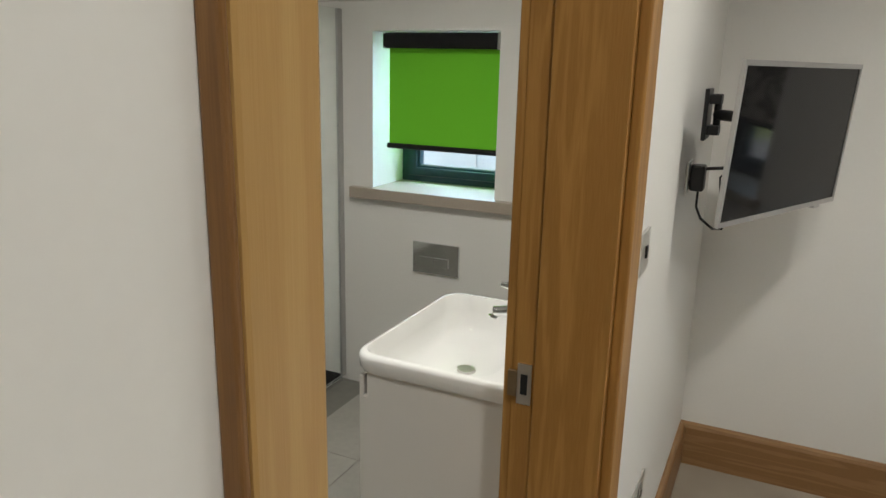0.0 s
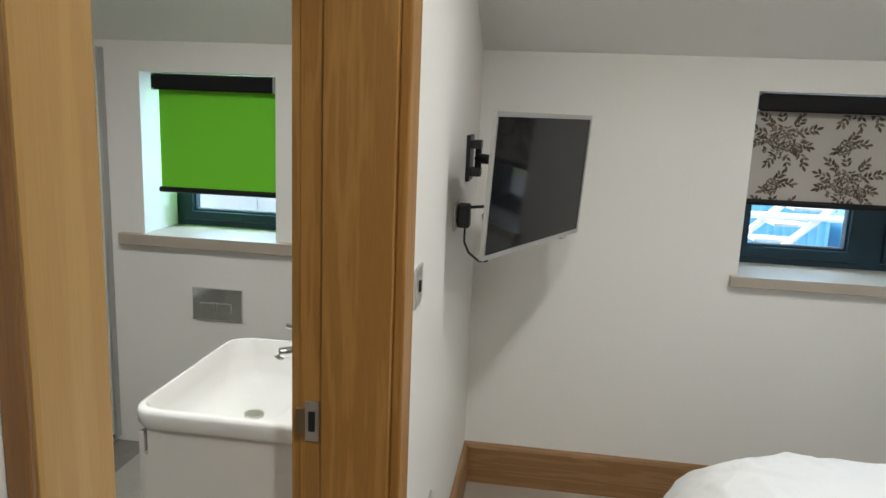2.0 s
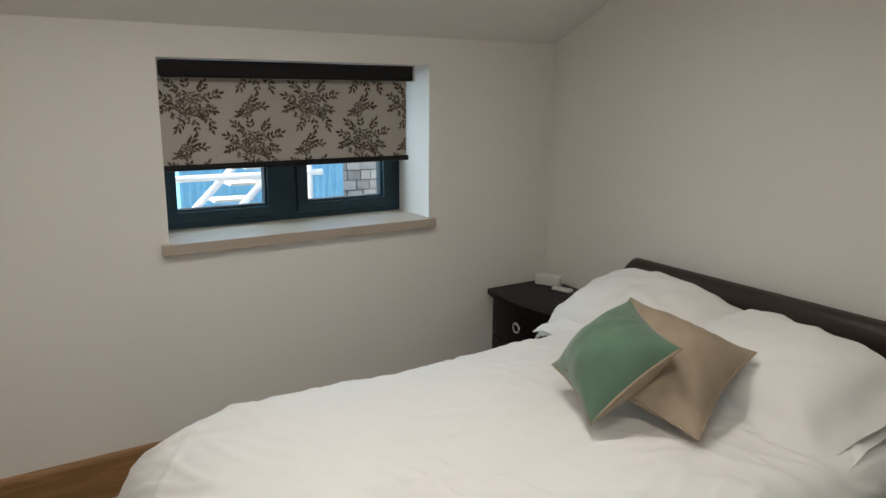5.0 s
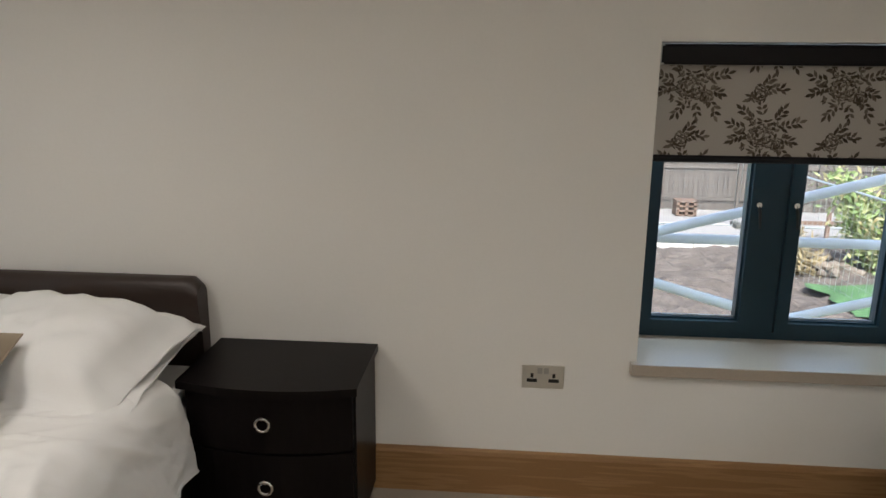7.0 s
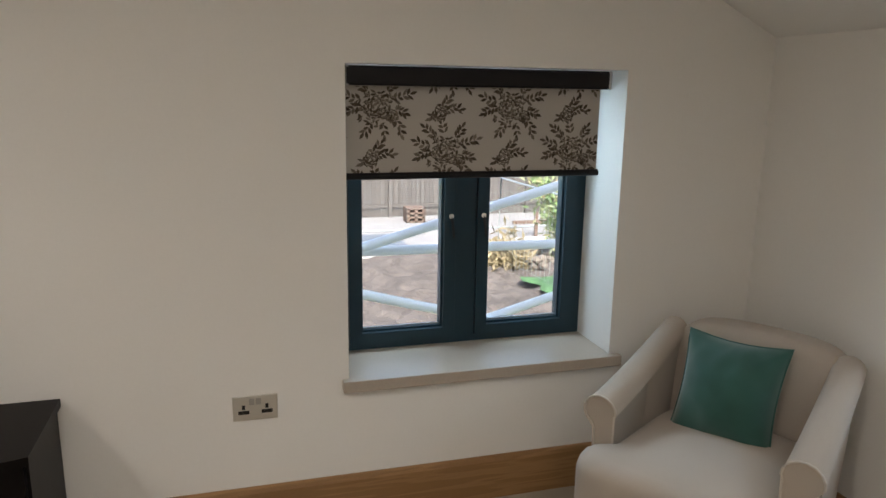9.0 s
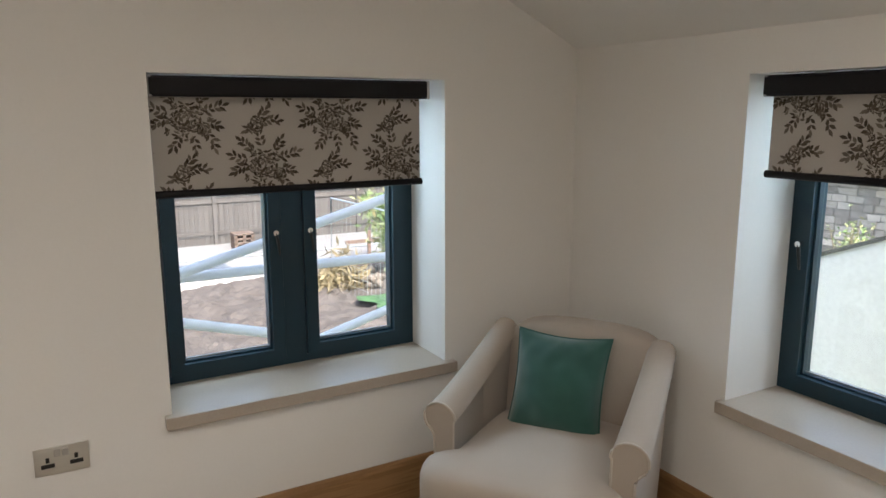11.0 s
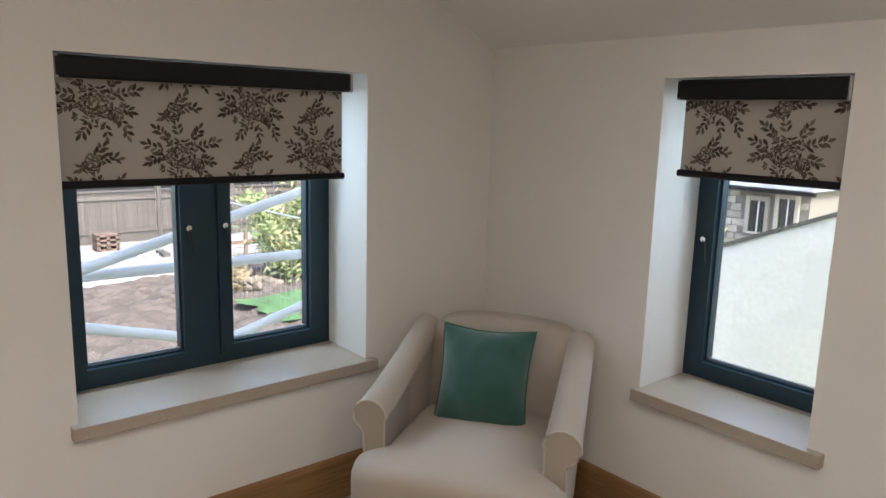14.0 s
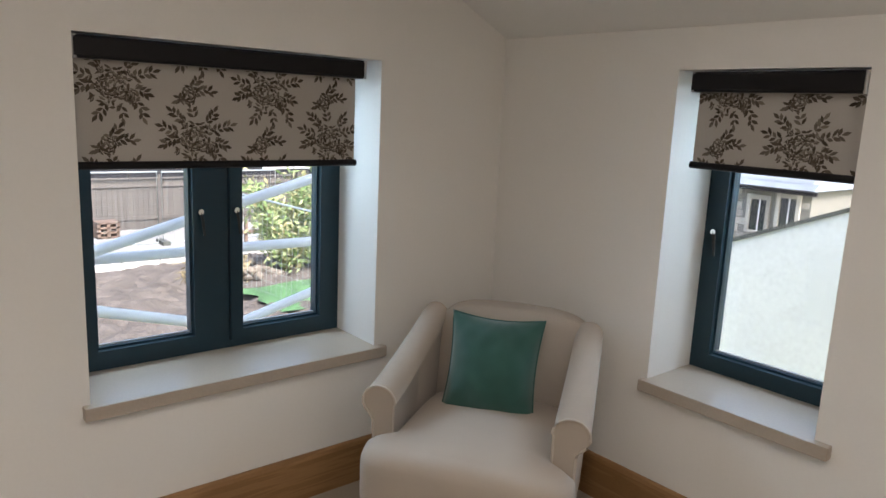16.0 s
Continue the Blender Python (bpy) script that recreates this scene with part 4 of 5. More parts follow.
socket(pose(0.0, -3.055, 0.463, 0, 0, -90), 2, "brushed steel double socket on the white wall")
socket(pose(XW, -1.0, 0.42, 0, 0, 90), 2, "brushed steel double socket low on the partition")
socket(pose(XW, -1.25, 1.12, 0, 0, 90), 1, "brushed steel light switch beside the doorway", switch_only=True)
socket(pose(XW, -0.63, 1.19, 0, 0, 90), 1, "brushed steel single socket behind the television")
plug = thing("power_plug", pose(XW + 0.008, -0.63, 1.19), "black plug with a cable looping to the television", "plug")
block("body", M_PLASTIC, plug, (XW + 0.008, XW + 0.045, -0.655, -0.605, 1.155, 1.225), bevel=0.006)
bm = bmesh.new()
tube(bm, [(XW + 0.03, -0.63, 1.155), (XW + 0.03, -0.63, 1.11), (XW + 0.045, -0.635, 1.08), (XW + 0.08, -0.66, 1.06), (-2.715, -0.70, 1.07), (-2.70, -0.71, 1.13)], 0.0035, 6)
part("cable", bm, M_PLASTIC, plug, "thin black cable", smooth=True)
bm = bmesh.new()
tube(bm, [(XW + 0.04, -0.63, 1.215), (XW + 0.09, -0.64, 1.222), (-2.70, -0.66, 1.215)], 0.005, 6)
part("aerial_lead", bm, M_PLASTIC, plug, "short black lead", smooth=True)
for dx, drop in ((0.0, 0.0), (0.012, 0.03)):
    bm = bmesh.new()
    tube(bm, [(-2.705 + dx, -0.66, 1.235), (-2.735 + dx, -0.668, 1.20 - drop), (-2.728 + dx, -0.68, 1.15 - drop), (-2.70 + dx, -0.70, 1.13 - drop), (-2.672 + dx, -0.71, 1.16)], 0.003, 6)
    part("loose_cable", bm, M_PLASTIC, plug, "thin black cable", smooth=True)

# ---- bathroom fittings ----
vanity = thing("vanity_unit", pose(-3.2, -1.07, 0.0), "white gloss vanity unit under a square ceramic basin", "vanity unit")
for name, q in (("front_panel", (-3.425, -3.413, -1.326, -0.798, 0.0, 0.70)), ("back_panel", (-3.013, -2.995, -1.326, -0.798, 0.0, 0.765)),
                ("side_panel", (-3.413, -3.013, -1.326, -1.315, 0.0, 0.765)), ("side_panel", (-3.413, -3.013, -0.809, -0.798, 0.0, 0.765)),
                ("bottom_panel", (-3.413, -3.013, -1.315, -0.809, 0.05, 0.07))):
    block(name, M_VANITY, vanity, q)
for y0, y1 in ((-1.318, -1.064), (-1.060, -0.806)):
    block("cabinet_door", M_VANITY, vanity, (-3.440, -3.426, y0, y1, 0.03, 0.75), bevel=0.003)
basin = thing("basin", pose(-3.21, -1.07, 0.765), "square white ceramic basin with rounded corners", "basin")


def rrect(hx, hy, r, n=8):
    out = []
    for qx, qy, a0 in ((1, 1, 0), (-1, 1, 90), (-1, -1, 180), (1, -1, 270)):
        for k in range(n + 1):
            a = radians(a0 + 90 * k / n)
            out.append((qx * (hx - r) + r * math.cos(a), qy * (hy - r) + r * math.sin(a)))
    return out


bm = bmesh.new()
bx, by = -3.226, -1.062
levels = [(0.220, 0.271, 0.055, 0.766), (0.225, 0.276, 0.058, 0.775), (0.226, 0.277, 0.058, 0.800), (0.223, 0.274, 0.057, 0.808), (0.217, 0.268, 0.055, 0.811),
          (0.211, 0.261, 0.054, 0.811), (0.206, 0.257, 0.055, 0.802), (0.200, 0.249, 0.062, 0.77), (0.190, 0.236, 0.075, 0.725), (0.162, 0.205, 0.080, 0.703), (0.07, 0.09, 0.035, 0.696), (0.02, 0.02, 0.018, 0.694)]
rings = []
for i, (hx, hy, r, z) in enumerate(levels):
    shift = -0.045 if 5 <= i else 0.0
    hx2 = hx * 0.79 if i >= 5 else hx
    rings.append([bm.verts.new((bx + shift + px, by + py, z)) for px, py in rrect(hx2 if i < 11 else hx, hy, min(r, hx2 - 0.001 if i < 11 else r))])
for q, w in zip(rings, rings[1:]):
    for k in range(len(q)):
        j = (k + 1) % len(q)
        bm.faces.new((q[k], q[j], w[j], w[k]))
bm.faces.new(rings[-1])
part("bowl", bm, M_CERAMIC, basin, smooth=True)
bm = bmesh.new()
tube(bm, [(bx - 0.045, by, 0.690), (bx - 0.045, by, 0.701)], [0.026, 0.024], 20)
part("waste", bm, M_STEEL, basin, "dull metal waste", smooth=True)
tap = thing("basin_tap", pose(-3.075, -1.07, 0.811), "chrome mixer tap on the basin's rim", "tap")
bm = bmesh.new()
tube(bm, [(-3.075, -1.07, 0.811), (-3.075, -1.07, 0.92)], [0.024, 0.021], 16)
part("body", bm, M_CHROME, tap, smooth=True)
bm = bmesh.new()
tube(bm, [(-3.075, -1.07, 0.875), (-3.135, -1.07, 0.885), (-3.195, -1.07, 0.875), (-3.20, -1.07, 0.862)], [0.016, 0.015, 0.013, 0.012], 12)
part("spout", bm, M_CHROME, tap, smooth=True)
bm = bmesh.new()
tube(bm, [(-3.075, -1.07, 0.92), (-3.09, -1.07, 0.935), (-3.18, -1.07, 0.948)], [0.019, 0.012, 0.007], 10)
part("lever", bm, M_CHROME, tap, smooth=True)
soap = thing("soap_bottle", pose(-3.085, -0.985, 0.811), "small clear soap bottle with a green cap by the tap", "soap bottle")
bm = bmesh.new()
tube(bm, [(-3.085, -0.985, 0.811), (-3.085, -0.985, 0.88), (-3.085, -0.985, 0.89)], [0.024, 0.024, 0.012], 14)
part("bottle", bm, M_WHITEP, soap, smooth=True)
bm = bmesh.new()
tube(bm, [(-3.085, -0.985, 0.89), (-3.085, -0.985, 0.915)], 0.012, 12)
part("cap", bm, M_GREEN, soap, "green cap", smooth=True)
flush = thing("flush_plate", pose(-3.88, 0.0, 0.665), "square chrome dual flush plate on the white wall", "flush plate")
block("plate", M_CHROME, flush, (-3.988, -3.769, -0.012, -0.001, 0.597, 0.734), bevel=0.003)
for x0, x1 in ((-3.950, -3.885), (-3.879, -3.815)):
    block("button", M_CHROME, flush, (x0, x1, -0.017, -0.011, 0.630, 0.672), bevel=0.002)


# ---- outdoors ----
GZ = -2.6
bm = bmesh.new()
n = 40


def ground_at(u, v):
    x, y = -90 + 190 * u, -110 + 200 * v
    z = GZ
    if y < -34:
        z += 0.16 * (-34 - y) * min(1, (-34 - y) / 20)
    return (x, y, z)


grid_mesh(bm, 60, 60, ground_at)
tagged(part("ground", bm, M_FIELD, smooth=True), "rough pasture running up into a hill", "ground", kind="structure")
bm = bmesh.new()
grid_mesh(bm, 12, 12, lambda u, v: (3 + 22 * u, -34 + 44 * v, GZ + 0.04))
tagged(part("road", bm, M_ROAD), "pale concrete access road", "road", kind="structure")
bm = bmesh.new()
box(bm, 14.2, 17.6, -7.4, 6.0, GZ, GZ + 0.05)
tagged(part("road_patch", bm, M_ASPHALT), "strip of dark blue-grey asphalt", "road", kind="structure")


def soil_at(u, v):
    x, y = 2.0 + 13.2 * u, -16 + 19 * v
    edge = 15.0 - 0.05 * (y + 9.5) ** 2 if y > -9.5 else 15.1
    x = 2.0 + (edge - 2.0) * u
    rim = min(1.0, min(u, 1 - u) * 8)
    h = 0.10 + 0.22 * rim + 0.16 * noise.noise(Vector((x * 0.8, y * 0.8, 1))) * rim + 0.10 * noise.noise(Vector((x * 3, y * 3, 4))) + 0.06 * noise.noise(Vector((x * 9, y * 9, 7)))
    return (x, y, GZ + h)


bm = bmesh.new()
grid_mesh(bm, 150, 190, soil_at)
tagged(part("soil_bed", bm, M_SOIL, smooth=False), "freshly turned brown soil heaped behind a kerb", "soil", kind="structure")
kerb = thing("kerb", pose(15, -9.5, GZ), "curved pale concrete kerb round the soil", "kerb", kind="structure")
for k in range(14):
    y0 = -14.0 + k * 0.92

    def ex(y):
        return 15.05 - 0.05 * (y + 9.5) ** 2 if y > -9.5 else 15.15
    y1 = y0 + 0.90
    bm = bmesh.new()
    prism(bm, [(ex(y0), y0), (ex(y0) + 0.16, y0), (ex(y1) + 0.16, y1), (ex(y1), y1)], "z", GZ, GZ + 0.26)
    part("kerb_stone", bm, M_KERB, kerb)
bm = bmesh.new()
grid_mesh(bm, 16, 20, lambda u, v: (9.0 + 1.9 * u + 0.25 * noise.noise(Vector((0, v * 5, 1))), -13.5 + 4.9 * v + 0.3 * noise.noise(Vector((u * 4, 0, 2))), GZ + 0.40 + 0.07 * noise.noise(Vector((u * 5, v * 5, 3)))))
tagged(part("lawn_patch", bm, M_GRASS, smooth=True), "bright green turf patch beyond the soil", "turf", kind="structure")

# white tubes of the scaffold outside the gable
scaffold = thing("scaffold", pose(1.0, -4.2, GZ), "white coated scaffold tubes standing outside the window", "scaffold")
for name, a, b in (("ledger", (1.0, -1.6, 0.765), (1.0, -6.6, 0.735)), ("brace", (0.95, -2.6, 0.516), (0.95, -5.9, 1.416)), ("brace", (0.95, -2.9, 0.742), (0.95, -4.33, 0.352)), ("brace", (1.0, -4.22, 0.362), (1.0, -6.2, 0.892))):
    bm = bmesh.new()
    tube(bm, [a, b], 0.0235, 14)
    part(name, bm, M_TUBE, scaffold, smooth=True)
for y in (-1.75, -6.3):
    bm = bmesh.new()
    tube(bm, [(1.03, y, GZ), (1.03, y, 3.0)], 0.0235, 14)
    part("standard", bm, M_TUBE, scaffold, smooth=True)

# close-boarded fence and black hoarding beyond it
fence = thing("garden_fence", pose(20.3, -11, GZ), "weathered close-boarded timber fence", "fence")
yy = 0.0
while yy < 20.0:
    block("board", M_BOARD, fence, (20.4, 20.43 + 0.01 * (int(yy * 7) % 2), -2.0 - yy - 0.145, -2.0 - yy, GZ, GZ + 1.55 + 0.02 * math.sin(yy * 5)))
    yy += 0.15
for k in range(9):
    block("post", M_BOARD, fence, (20.28, 20.38, -3.0 - k * 2.4 - 0.1, -3.0 - k * 2.4, GZ, GZ + 1.72))
for z in (GZ + 0.35, GZ + 1.35):
    block("rail", M_BOARD, fence, (20.34, 20.40, -22, -2, z, z + 0.1))
block("capping", M_BOARD, fence, (20.33, 20.47, -22, -2, GZ + 1.585, GZ + 1.63))
hoard = thing("site_hoarding", pose(22.5, -12, GZ), "tall black hoarding with white and crimson printing", "hoarding")
for k in range(8):
    block("panel", M_HOARD, hoard, (22.5, 22.56, -1.0 - 3.0 * (k + 1) + 0.02, -1.0 - 3.0 * k, GZ, GZ + 3.9))
for y, z, w in ((-8.75, -0.20, 1.3), (-10.75, -0.10, 0.9), (-13.9, -0.15, 0.45)):
    logo = block("printed_mark", M_RED, hoard, (22.488, 22.499, y - w * 0.62, y + w * 0.3, z - 0.16, z + 0.34))
    for dz, s in ((0.10, 0.8), (-0.10, 1.0)):
        block("mark_bar", M_LETTER, logo, (22.478, 22.487, y - w * 0.6 * s, y + 0.24 * w * s, z + dz - 0.055, z + dz + 0.055))
for k in range(9):
    block("text_bar", M_LETTER, hoard, (22.488, 22.499, -16.75 + 0.28 * ((k * 5) % 4), -14.75, 0.30 - k * 0.155 - 0.035, 0.30 - k * 0.155 + 0.03))
crate = thing("timber_pallet", pose(19.3, -8.6, GZ), "small orange-brown pallet stack by the fence", "pallet")
for k in range(4):
    block("slat", M_BRICK, crate, (19.2, 19.7, -8.75, -8.15, GZ + 0.04 + 0.14 * k, GZ + 0.09 + 0.14 * k))
for y in (-8.75, -8.50, -8.24):
    block("bearer", M_BRICK, crate, (19.2, 19.7, y, y + 0.09, GZ + 0.04, GZ + 0.5))
rail = thing("site_barrier", pose(16.4, -12.0, GZ), "low orange-brown timber barrier", "barrier")
block("rail", M_BRICK, rail, (16.4, 16.45, -13.6, -10.6, GZ + 0.42, GZ + 0.52))
for y in (-13.0, -11.4):
    block("post", M_BRICK, rail, (16.45, 16.53, y, y + 0.09, GZ, GZ + 0.75))


def mesh_panel(m, label):
    """A temporary mesh fence panel, 3.4 m by 2 m, x along it."""
    root = thing("mesh_fence_panel", m, label, "mesh fence", group="temporary mesh fence panels")
    bm = bmesh.new()
    tube(bm, [(0, 0, 0.02), (3.4, 0, 0.02), (3.4, 0, 2.0), (0, 0, 2.0)], 0.021, 8, True)
    part("tube_frame", bm, M_GALV, root, local=True, smooth=True)
    bm = bmesh.new()
    for k in range(1, 22):
        box(bm, k * 3.4 / 22 - 0.0016, k * 3.4 / 22 + 0.0016, -0.0016, 0.0016, 0.03, 1.99)
    for k in range(1, 9):
        box(bm, 0.02, 3.38, -0.0016, 0.0016, k * 0.22 - 0.0016, k * 0.22 + 0.0016)
    ob = part("wire_mesh", bm, M_GALV, root, local=True)
    ob["kind"] = "stuff"
    block("foot_block", M_COPE, root, (-0.1, 0.1, -0.3, 0.3, -0.02, 0.1), local=True)


mesh_panel(pose(18.0, -6.0, GZ + 0.05, 0, 0, -92), "galvanised temporary mesh fence panel on a block")
mesh_panel(pose(17.8, -9.5, GZ + 0.05, 0, 0, -90), "galvanised temporary mesh fence panel on a block")
mesh_panel(pose(12.2, -8.55, GZ + 0.3, 0, 2, 190), "galvanised mesh fence panel leaning by the shrubs")


def shrub(name, x, y, r, h, count, mat, label, seed, slim=1.0, leaf_len=0.13):
    root = thing(name, pose(x, y, GZ), label, "shrub")
    rnd = random.Random(seed)
    bm = bmesh.new()
    tips = []
    for k in range(16):
        a, q = rnd.uniform(0, 6.28), rnd.uniform(0.2, 1.0) * r
        tip = Vector((x + q * math.cos(a), y + q * math.sin(a), GZ + h * rnd.uniform(0.5, 1.0)))
        mid = Vector((x + 0.4 * q * math.cos(a), y + 0.4 * q * math.sin(a), GZ + 0.5 * (tip.z - GZ)))
        tube(bm, [(x, y, GZ), mid, tip], [0.03, 0.018, 0.006], 5)
        tips += [mid.lerp(tip, t) for t in (0.0, 0.3, 0.6, 0.8, 1.0)]
    part("stems", bm, M_CANE, root)
    verts, faces = [], []
    for k in range(count):
        c = rnd.choice(tips) + Vector((rnd.gauss(0, 0.16), rnd.gauss(0, 0.16), rnd.gauss(0, 0.16)))
        d = Vector((rnd.gauss(0, 1), rnd.gauss(0, 1), rnd.gauss(0.3, 0.8))).normalized()
        s = d.cross(Vector((rnd.gauss(0, 1), rnd.gauss(0, 1), rnd.gauss(0, 1)))).normalized()
        L, W = leaf_len * rnd.uniform(0.6, 1.3), leaf_len * 0.22 * slim * rnd.uniform(0.7, 1.3)
        b = len(verts)
        verts += [c, c + d * L * 0.5 + s * W, c + d * L, c + d * L * 0.5 - s * W]
        faces.append((b, b + 1, b + 2, b + 3))
    me = bpy.data.meshes.new("foliage")
    me.from_pydata([tuple(v) for v in verts], [], faces)
    me.materials.append(mat)
    ob = new("foliage", me)
    ob.parent = root
    me.transform(world_of(root).inverted())
    ob["kind"] = "stuff"


shrub("bamboo_shrub", 12.1, -10.4, 0.9, 2.3, 3000, M_LEAF, "tall feathery green bamboo shrub", 1, 0.7, 0.2)
shrub("bamboo_shrub", 11.9, -11.3, 1.0, 2.5, 3000, M_LEAF, "tall feathery green bamboo shrub", 2, 0.7, 0.2)
shrub("laurel_shrub", 12.2, -12.4, 1.0, 2.2, 2600, M_LEAF, "rounded yellow-green garden laurel shrub", 3, 1.4, 0.14)
shrub("dry_grasses", 12.0, -8.6, 0.6, 0.9, 900, M_CANE, "heap of dry straw-coloured cuttings", 4, 0.4, 0.3)
rubble = thing("rubble_heap", pose(12.0, -9.4, GZ), "small heap of broken stones on the soil", "rubble")
rnd = random.Random(9)
for k in range(22):
    bm = bmesh.new()
    bmesh.ops.create_icosphere(bm, subdivisions=1, radius=rnd.uniform(0.07, 0.17))
    for v in bm.verts:
        v.co *= rnd.uniform(0.75, 1.15)
        v.co.z *= 0.7
        v.co += Vector((0, 0, 0))
    off = Vector((12.2 + rnd.gauss(0, 0.4), -9.4 + rnd.gauss(0, 0.5), GZ + 0.42))
    bmesh.ops.translate(bm, verts=bm.verts, vec=off)
    part("stone", bm, M_RUBBLE, rubble)

# rendered gable with a coped verge, then the stone cottage
gable = thing("rendered_gable", pose(-0.5, -7.5, GZ), "pale roughcast gable wall rising to a coped verge", "gable wall")


def verge(x):
    return 0.745 - 0.425 * x


bm = bmesh.new()
prism(bm, [(2.6, GZ), (-5.5, GZ), (-5.5, verge(-5.5)), (2.6, verge(2.6))], "y", -7.8, -7.5)
part("wall", bm, M_RENDER, gable)
for k in range(9):
    x0, x1 = 2.6 - k * 0.9, 2.6 - (k + 1) * 0.9 + 0.012
    bm = bmesh.new()
    prism(bm, [(x0, verge(x0)), (x1, verge(x1)), (x1, verge(x1) + 0.028), (x0, verge(x0) + 0.028)], "y", -7.86, -7.485)
    part("coping_stone", bm, M_COPE, gable)

cottage = thing("stone_cottage", pose(9.0, -22.0, GZ), "single-storey sandstone cottage with a hipped slate roof", "house")
CY = -20.0
cw0, cw1, ct = 5.0, 14.0, 0.12
wins = ((6.02, 6.42, -1.12, -0.35), (5.31, 5.70, -1.12, -0.24))
bm = bmesh.new()
box(bm, cw0, cw1, CY - 6.0, CY - 0.05, GZ, ct - 0.1)
walls = part("wall", bm, M_MORTAR, cottage)
rnd = random.Random(4)
shared = []
for k in range(10):
    bm = bmesh.new()
    w, h = 0.20 + 0.028 * k, 0.15 + 0.012 * (k % 3)
    box(bm, 0, w, -0.05, rnd.uniform(0.01, 0.03), 0, h)
    for v in bm.verts:
        v.co += Vector((rnd.uniform(-0.02, 0.02), 0, rnd.uniform(-0.015, 0.015)))
    bmesh.ops.recalc_face_normals(bm, faces=bm.faces)
    me = bpy.data.meshes.new("stone")
    bm.to_mesh(me)
    bm.free()
    me.materials.append(M_STONE)
    shared.append((me, w))
z, count = -1.75, 0
while z < -0.05:
    x = cw0 + rnd.uniform(0, 0.03)
    while x < 8.6:
        me, w = rnd.choice(shared)
        if not any(x + w > a - 0.06 and x < b + 0.06 and z + 0.16 > c - 0.08 and z < d + 0.1 for a, b, c, d in wins):
            ob = new("stone", me)
            ob.parent = walls
            ob.matrix_basis = Matrix.Translation(Vector((x, CY - 0.05, z)) - world_of(walls).translation)
            count += 1
        x += w + 0.025
    z += 0.185
for a, b, c, d in wins:
    bm = bmesh.new()
    box(bm, a, b, CY - 0.06, CY - 0.03, c, d)
    win = part("window", bm, M_DARKGLASS, cottage)
    block("surround", M_STONE, win, (a - 0.09, a, CY - 0.06, CY + 0.03, c - 0.05, d + 0.12))
    block("surround", M_STONE, win, (b, b + 0.09, CY - 0.06, CY + 0.03, c - 0.05, d + 0.12))
    block("lintel", M_STONE, win, (a, b, CY - 0.06, CY + 0.03, d, d + 0.12))
    block("sill", M_STONE, win, (a, b, CY - 0.06, CY + 0.05, c - 0.05, c))
    block("window_bar", M_LETTER, win, (a + 0.17, a + 0.20, CY - 0.03, CY - 0.015, c, d))
roof_o = Vector((4.8, CY + 0.3, 0.02))
slope = math.atan(0.55)
bm = bmesh.new()
ridge_y, ridge_z = CY - 3.0, 0.02 + 3.3 * 0.55
v = [bm.verts.new(p) for p in ((4.8, CY + 0.3, 0.0), (14.2, CY + 0.3, 0.0), (14.2, CY - 6.3, 0.0), (4.8, CY - 6.3, 0.0), (7.6, ridge_y, ridge_z), (11.4, ridge_y, ridge_z))]
for f in ((0, 1, 5, 4), (1, 2, 5), (2, 3, 4, 5), (3, 0, 4), (3, 2, 1, 0)):
    bm.faces.new([v[i] for i in f])
roof = part("roof", bm, M_SLATE, cottage)
me = bpy.data.meshes.new("slate")
bm = bmesh.new()
box(bm, 0.003, 0.297, -0.26, 0.05, 0.006, 0.02)
bmesh.ops.recalc_face_normals(bm, faces=bm.faces)
bm.to_mesh(me)
bm.free()
me.materials.append(M_SLATE)
base = world_of(roof).translation
for row in range(13):
    s = row * 0.235
    y, zr = CY + 0.3 - s * math.cos(slope), 0.02 + s * math.sin(slope)
    hip = 4.8 + 2.8 * (CY + 0.3 - y) / 3.3
    x = 4.82 + 0.15 * (row % 2)
    while x < 9.6:
        if x > hip - 0.05:
            ob = new("slate", me)
            ob.parent = roof
            ob.matrix_basis = Matrix.Translation(Vector((x, y, zr)) - base) @ pose(0, 0, 0, -math.degrees(slope), 0, 0)
        x += 0.30
block("gutter", M_CASS, cottage, (4.75, 14.2, CY + 0.28, CY + 0.38, -0.10, -0.01))
shrub("climber_shrub", 6.15, -17.6, 0.45, 1.95, 500, M_LEAF, "small green conifer in front of the cottage", 6, 1.0, 0.12)
field_fence = thing("field_fence", pose(2.5, -24, GZ), "weathered horizontal board fence by the field", "fence")
for k in range(6):
    block("board", M_BOARD, field_fence, (-2.0, 4.9, -24.0, -23.96, -1.75 + k * 0.28, -1.75 + k * 0.28 + 0.26))
for x in (-2.0, 0.3, 2.6, 4.8):
    block("post", M_BOARD, field_fence, (x, x + 0.12, -23.96, -23.86, GZ, 0.05))
wire = thing("pasture_fence", pose(5, -44, GZ), "distant post and rail pasture fence", "fence")
for k in range(12):
    block("post", M_BOARD, wire, (-8 + k * 2.2, -7.88 + k * 2.2, -44.1, -44.0, -1.6, 0.55))
block("rail", M_BOARD, wire, (-8, 17, -44.0, -43.95, 0.2, 0.3))
block("rail", M_BOARD, wire, (-8, 17, -44.0, -43.95, -0.3, -0.2))

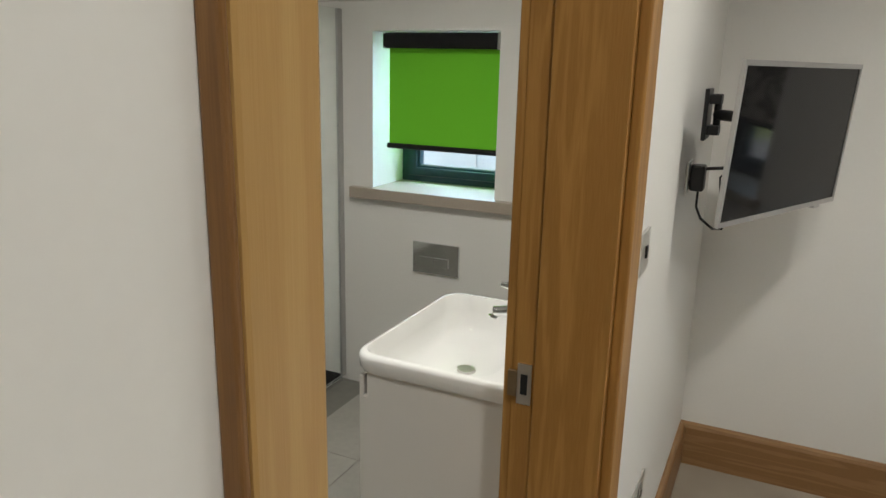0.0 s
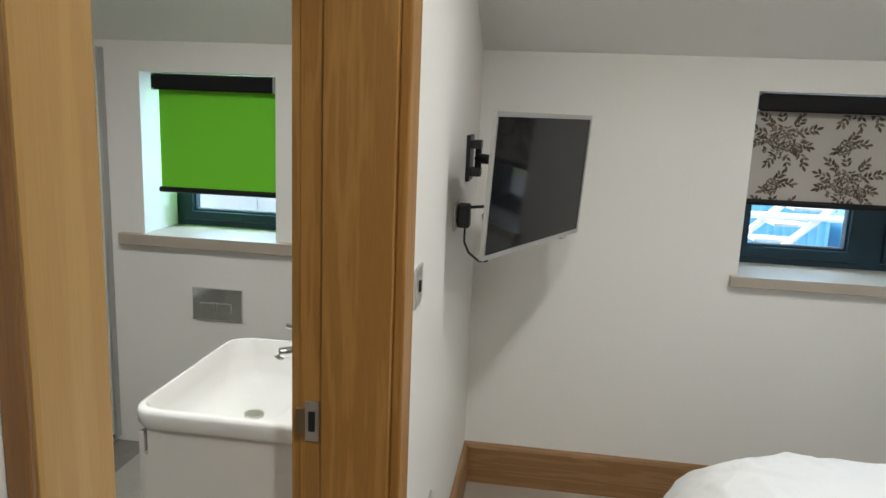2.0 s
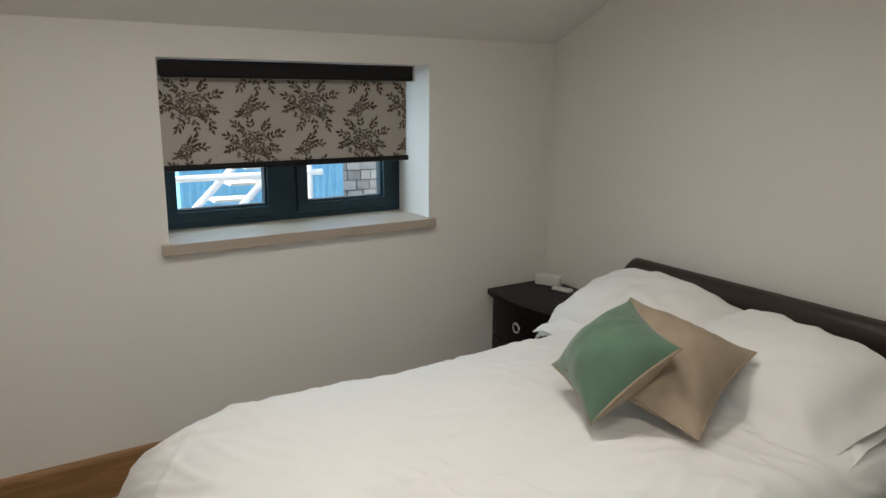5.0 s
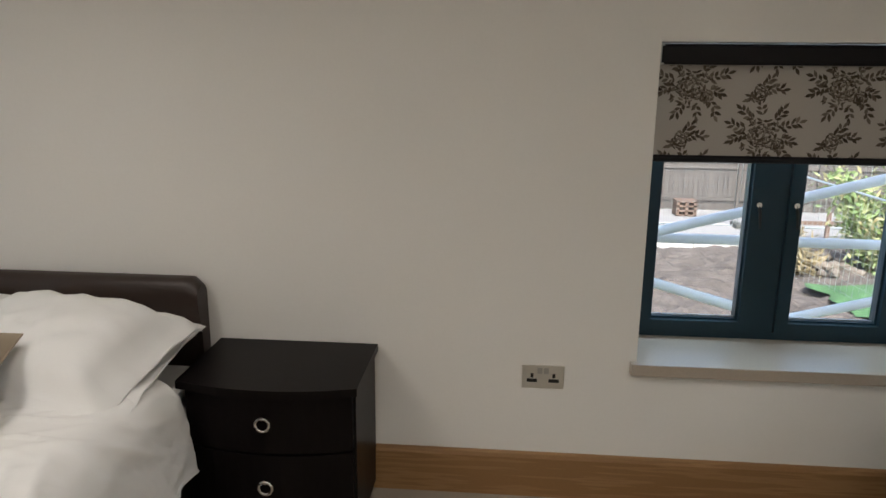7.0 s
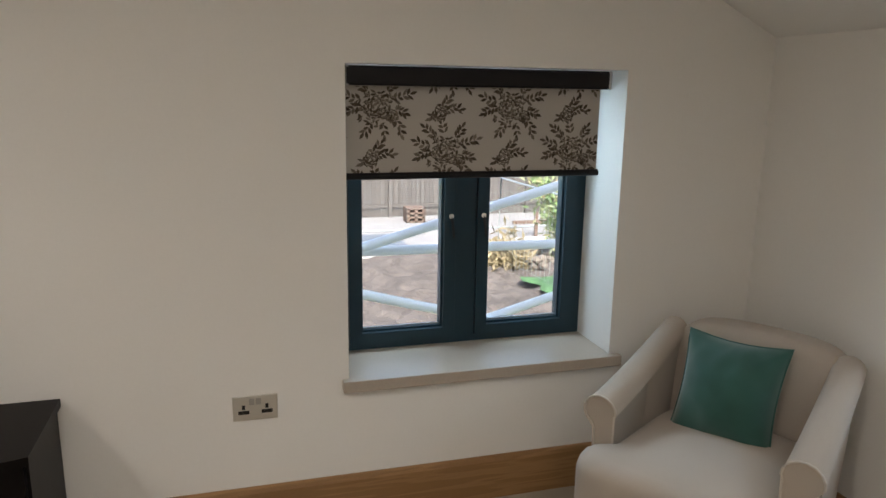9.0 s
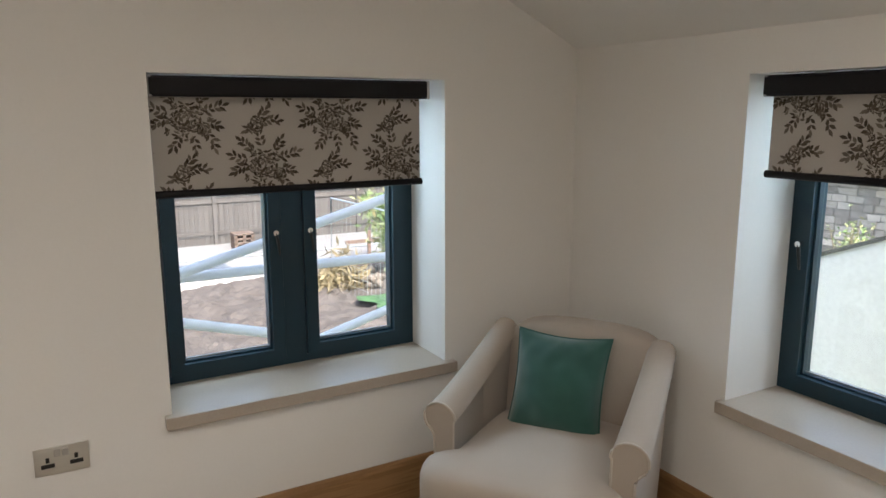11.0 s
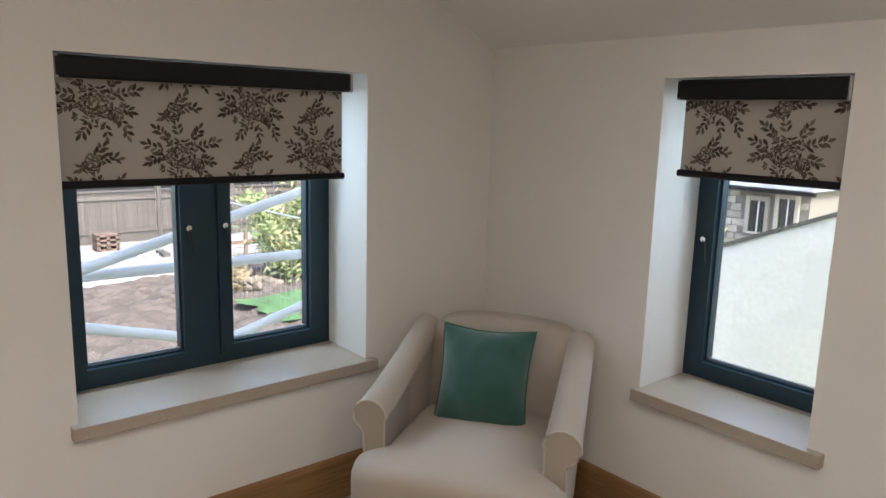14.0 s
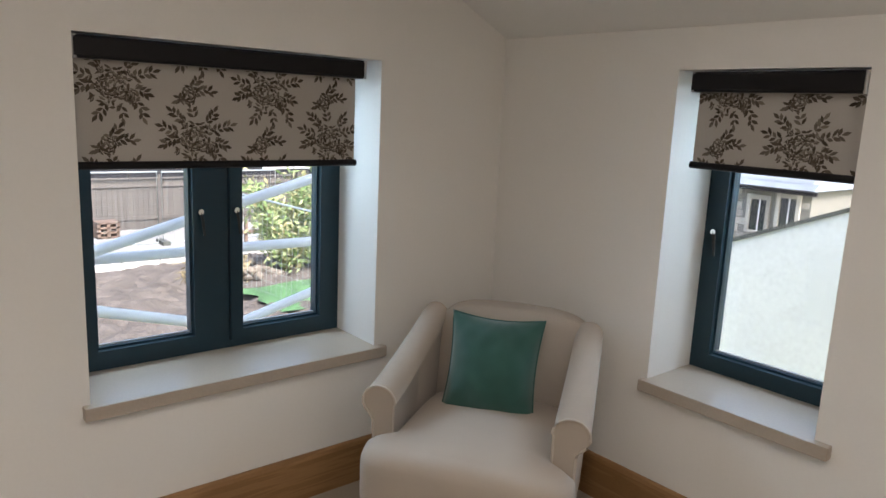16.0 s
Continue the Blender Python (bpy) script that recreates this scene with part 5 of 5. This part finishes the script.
# north side: white stair rails, blue skips and a stone wall
stair = thing("white_steel_stair", pose(1.8, 8.0, GZ), "white painted steel stair with slanting strings and rails", "stair")
for name, a, b in (("handrail", (-0.5, 8.0, 0.22), (2.2, 8.0, 0.22)), ("handrail", (-0.5, 8.0, -0.42), (2.2, 8.0, -0.42)), ("post", (1.98, 8.0, -1.4), (1.98, 8.0, 0.9)),
                   ("string", (-0.6, 8.05, -1.0), (1.2, 8.05, 0.75)), ("string", (0.1, 8.05, -1.0), (1.9, 8.05, 0.75)), ("post", (-0.4, 8.0, -1.4), (-0.4, 8.0, 0.9))):
    bm = bmesh.new()
    tube(bm, [a, b], 0.05, 10)
    part(name, bm, M_TUBE, stair, smooth=True)
for k in range(7):
    block("tread", M_KERB, stair, (-0.25 + 0.25 * k, 0.35 + 0.25 * k, 8.1, 8.5, -0.9 + 0.24 * k, -0.86 + 0.24 * k))
bm = bmesh.new()
for x in (-0.4, 1.98):
    box(bm, x - 0.05, x + 0.05, 7.95, 8.05, GZ, -1.4)
part("stair_foot", bm, M_TUBE, stair)
for x0, x1, y in ((0.9, 3.05, 12.2), (3.42, 4.42, 12.0)):
    cont = thing("steel_container", pose((x0 + x1) / 2, y + 0.8, GZ), "light blue painted steel container with ribbed sides", "container", group="blue containers")
    block("shell", M_BLUE, cont, (x0, x1, y, y + 1.6, GZ, 0.02))
    k = x0
    while k < x1 - 0.05:
        block("rib", M_BLUE, cont, (k, k + 0.07, y - 0.03, y, GZ + 0.05, 0.0))
        k += 0.16
    block("top_rail", M_TUBE, cont, (x0, x1, y - 0.05, y, 0.02, 0.08))
nwall = thing("stone_wall", pose(6.5, 12.6, GZ), "pale mortared stone boundary wall", "stone wall")
block("core", M_MORTAR, nwall, (4.5, 9.5, 12.6, 13.1, GZ, -0.1))
rnd = random.Random(12)
z = -1.5
while z < -0.1:
    x = 4.5
    while x < 7.2:
        w = rnd.uniform(0.2, 0.5)
        block("stone", M_STONE, nwall, (x, x + w, 12.54 + rnd.uniform(-0.02, 0.02), 12.62, z, z + 0.21))
        x += w + 0.03
    z += 0.235
board = thing("pale_fence", pose(4, 15, GZ), "pale grey panelled fence behind the yard", "fence")
for k in range(-9, 9):
    block("panel", M_RENDER, board, (-6 + k * 2.0, -4.02 + k * 2.0, 15.0, 15.05, GZ, 0.62))
    block("post", M_KERB, board, (-4.02 + k * 2.0, -4.0 + k * 2.0, 14.97, 15.08, GZ, 0.66))
bm = bmesh.new()
grid_mesh(bm, 8, 8, lambda u, v: (-28 + 48 * u, 1.2 + 18 * v, GZ + 0.03))
tagged(part("yard", bm, M_ROAD), "pale concrete yard", "yard", kind="structure")
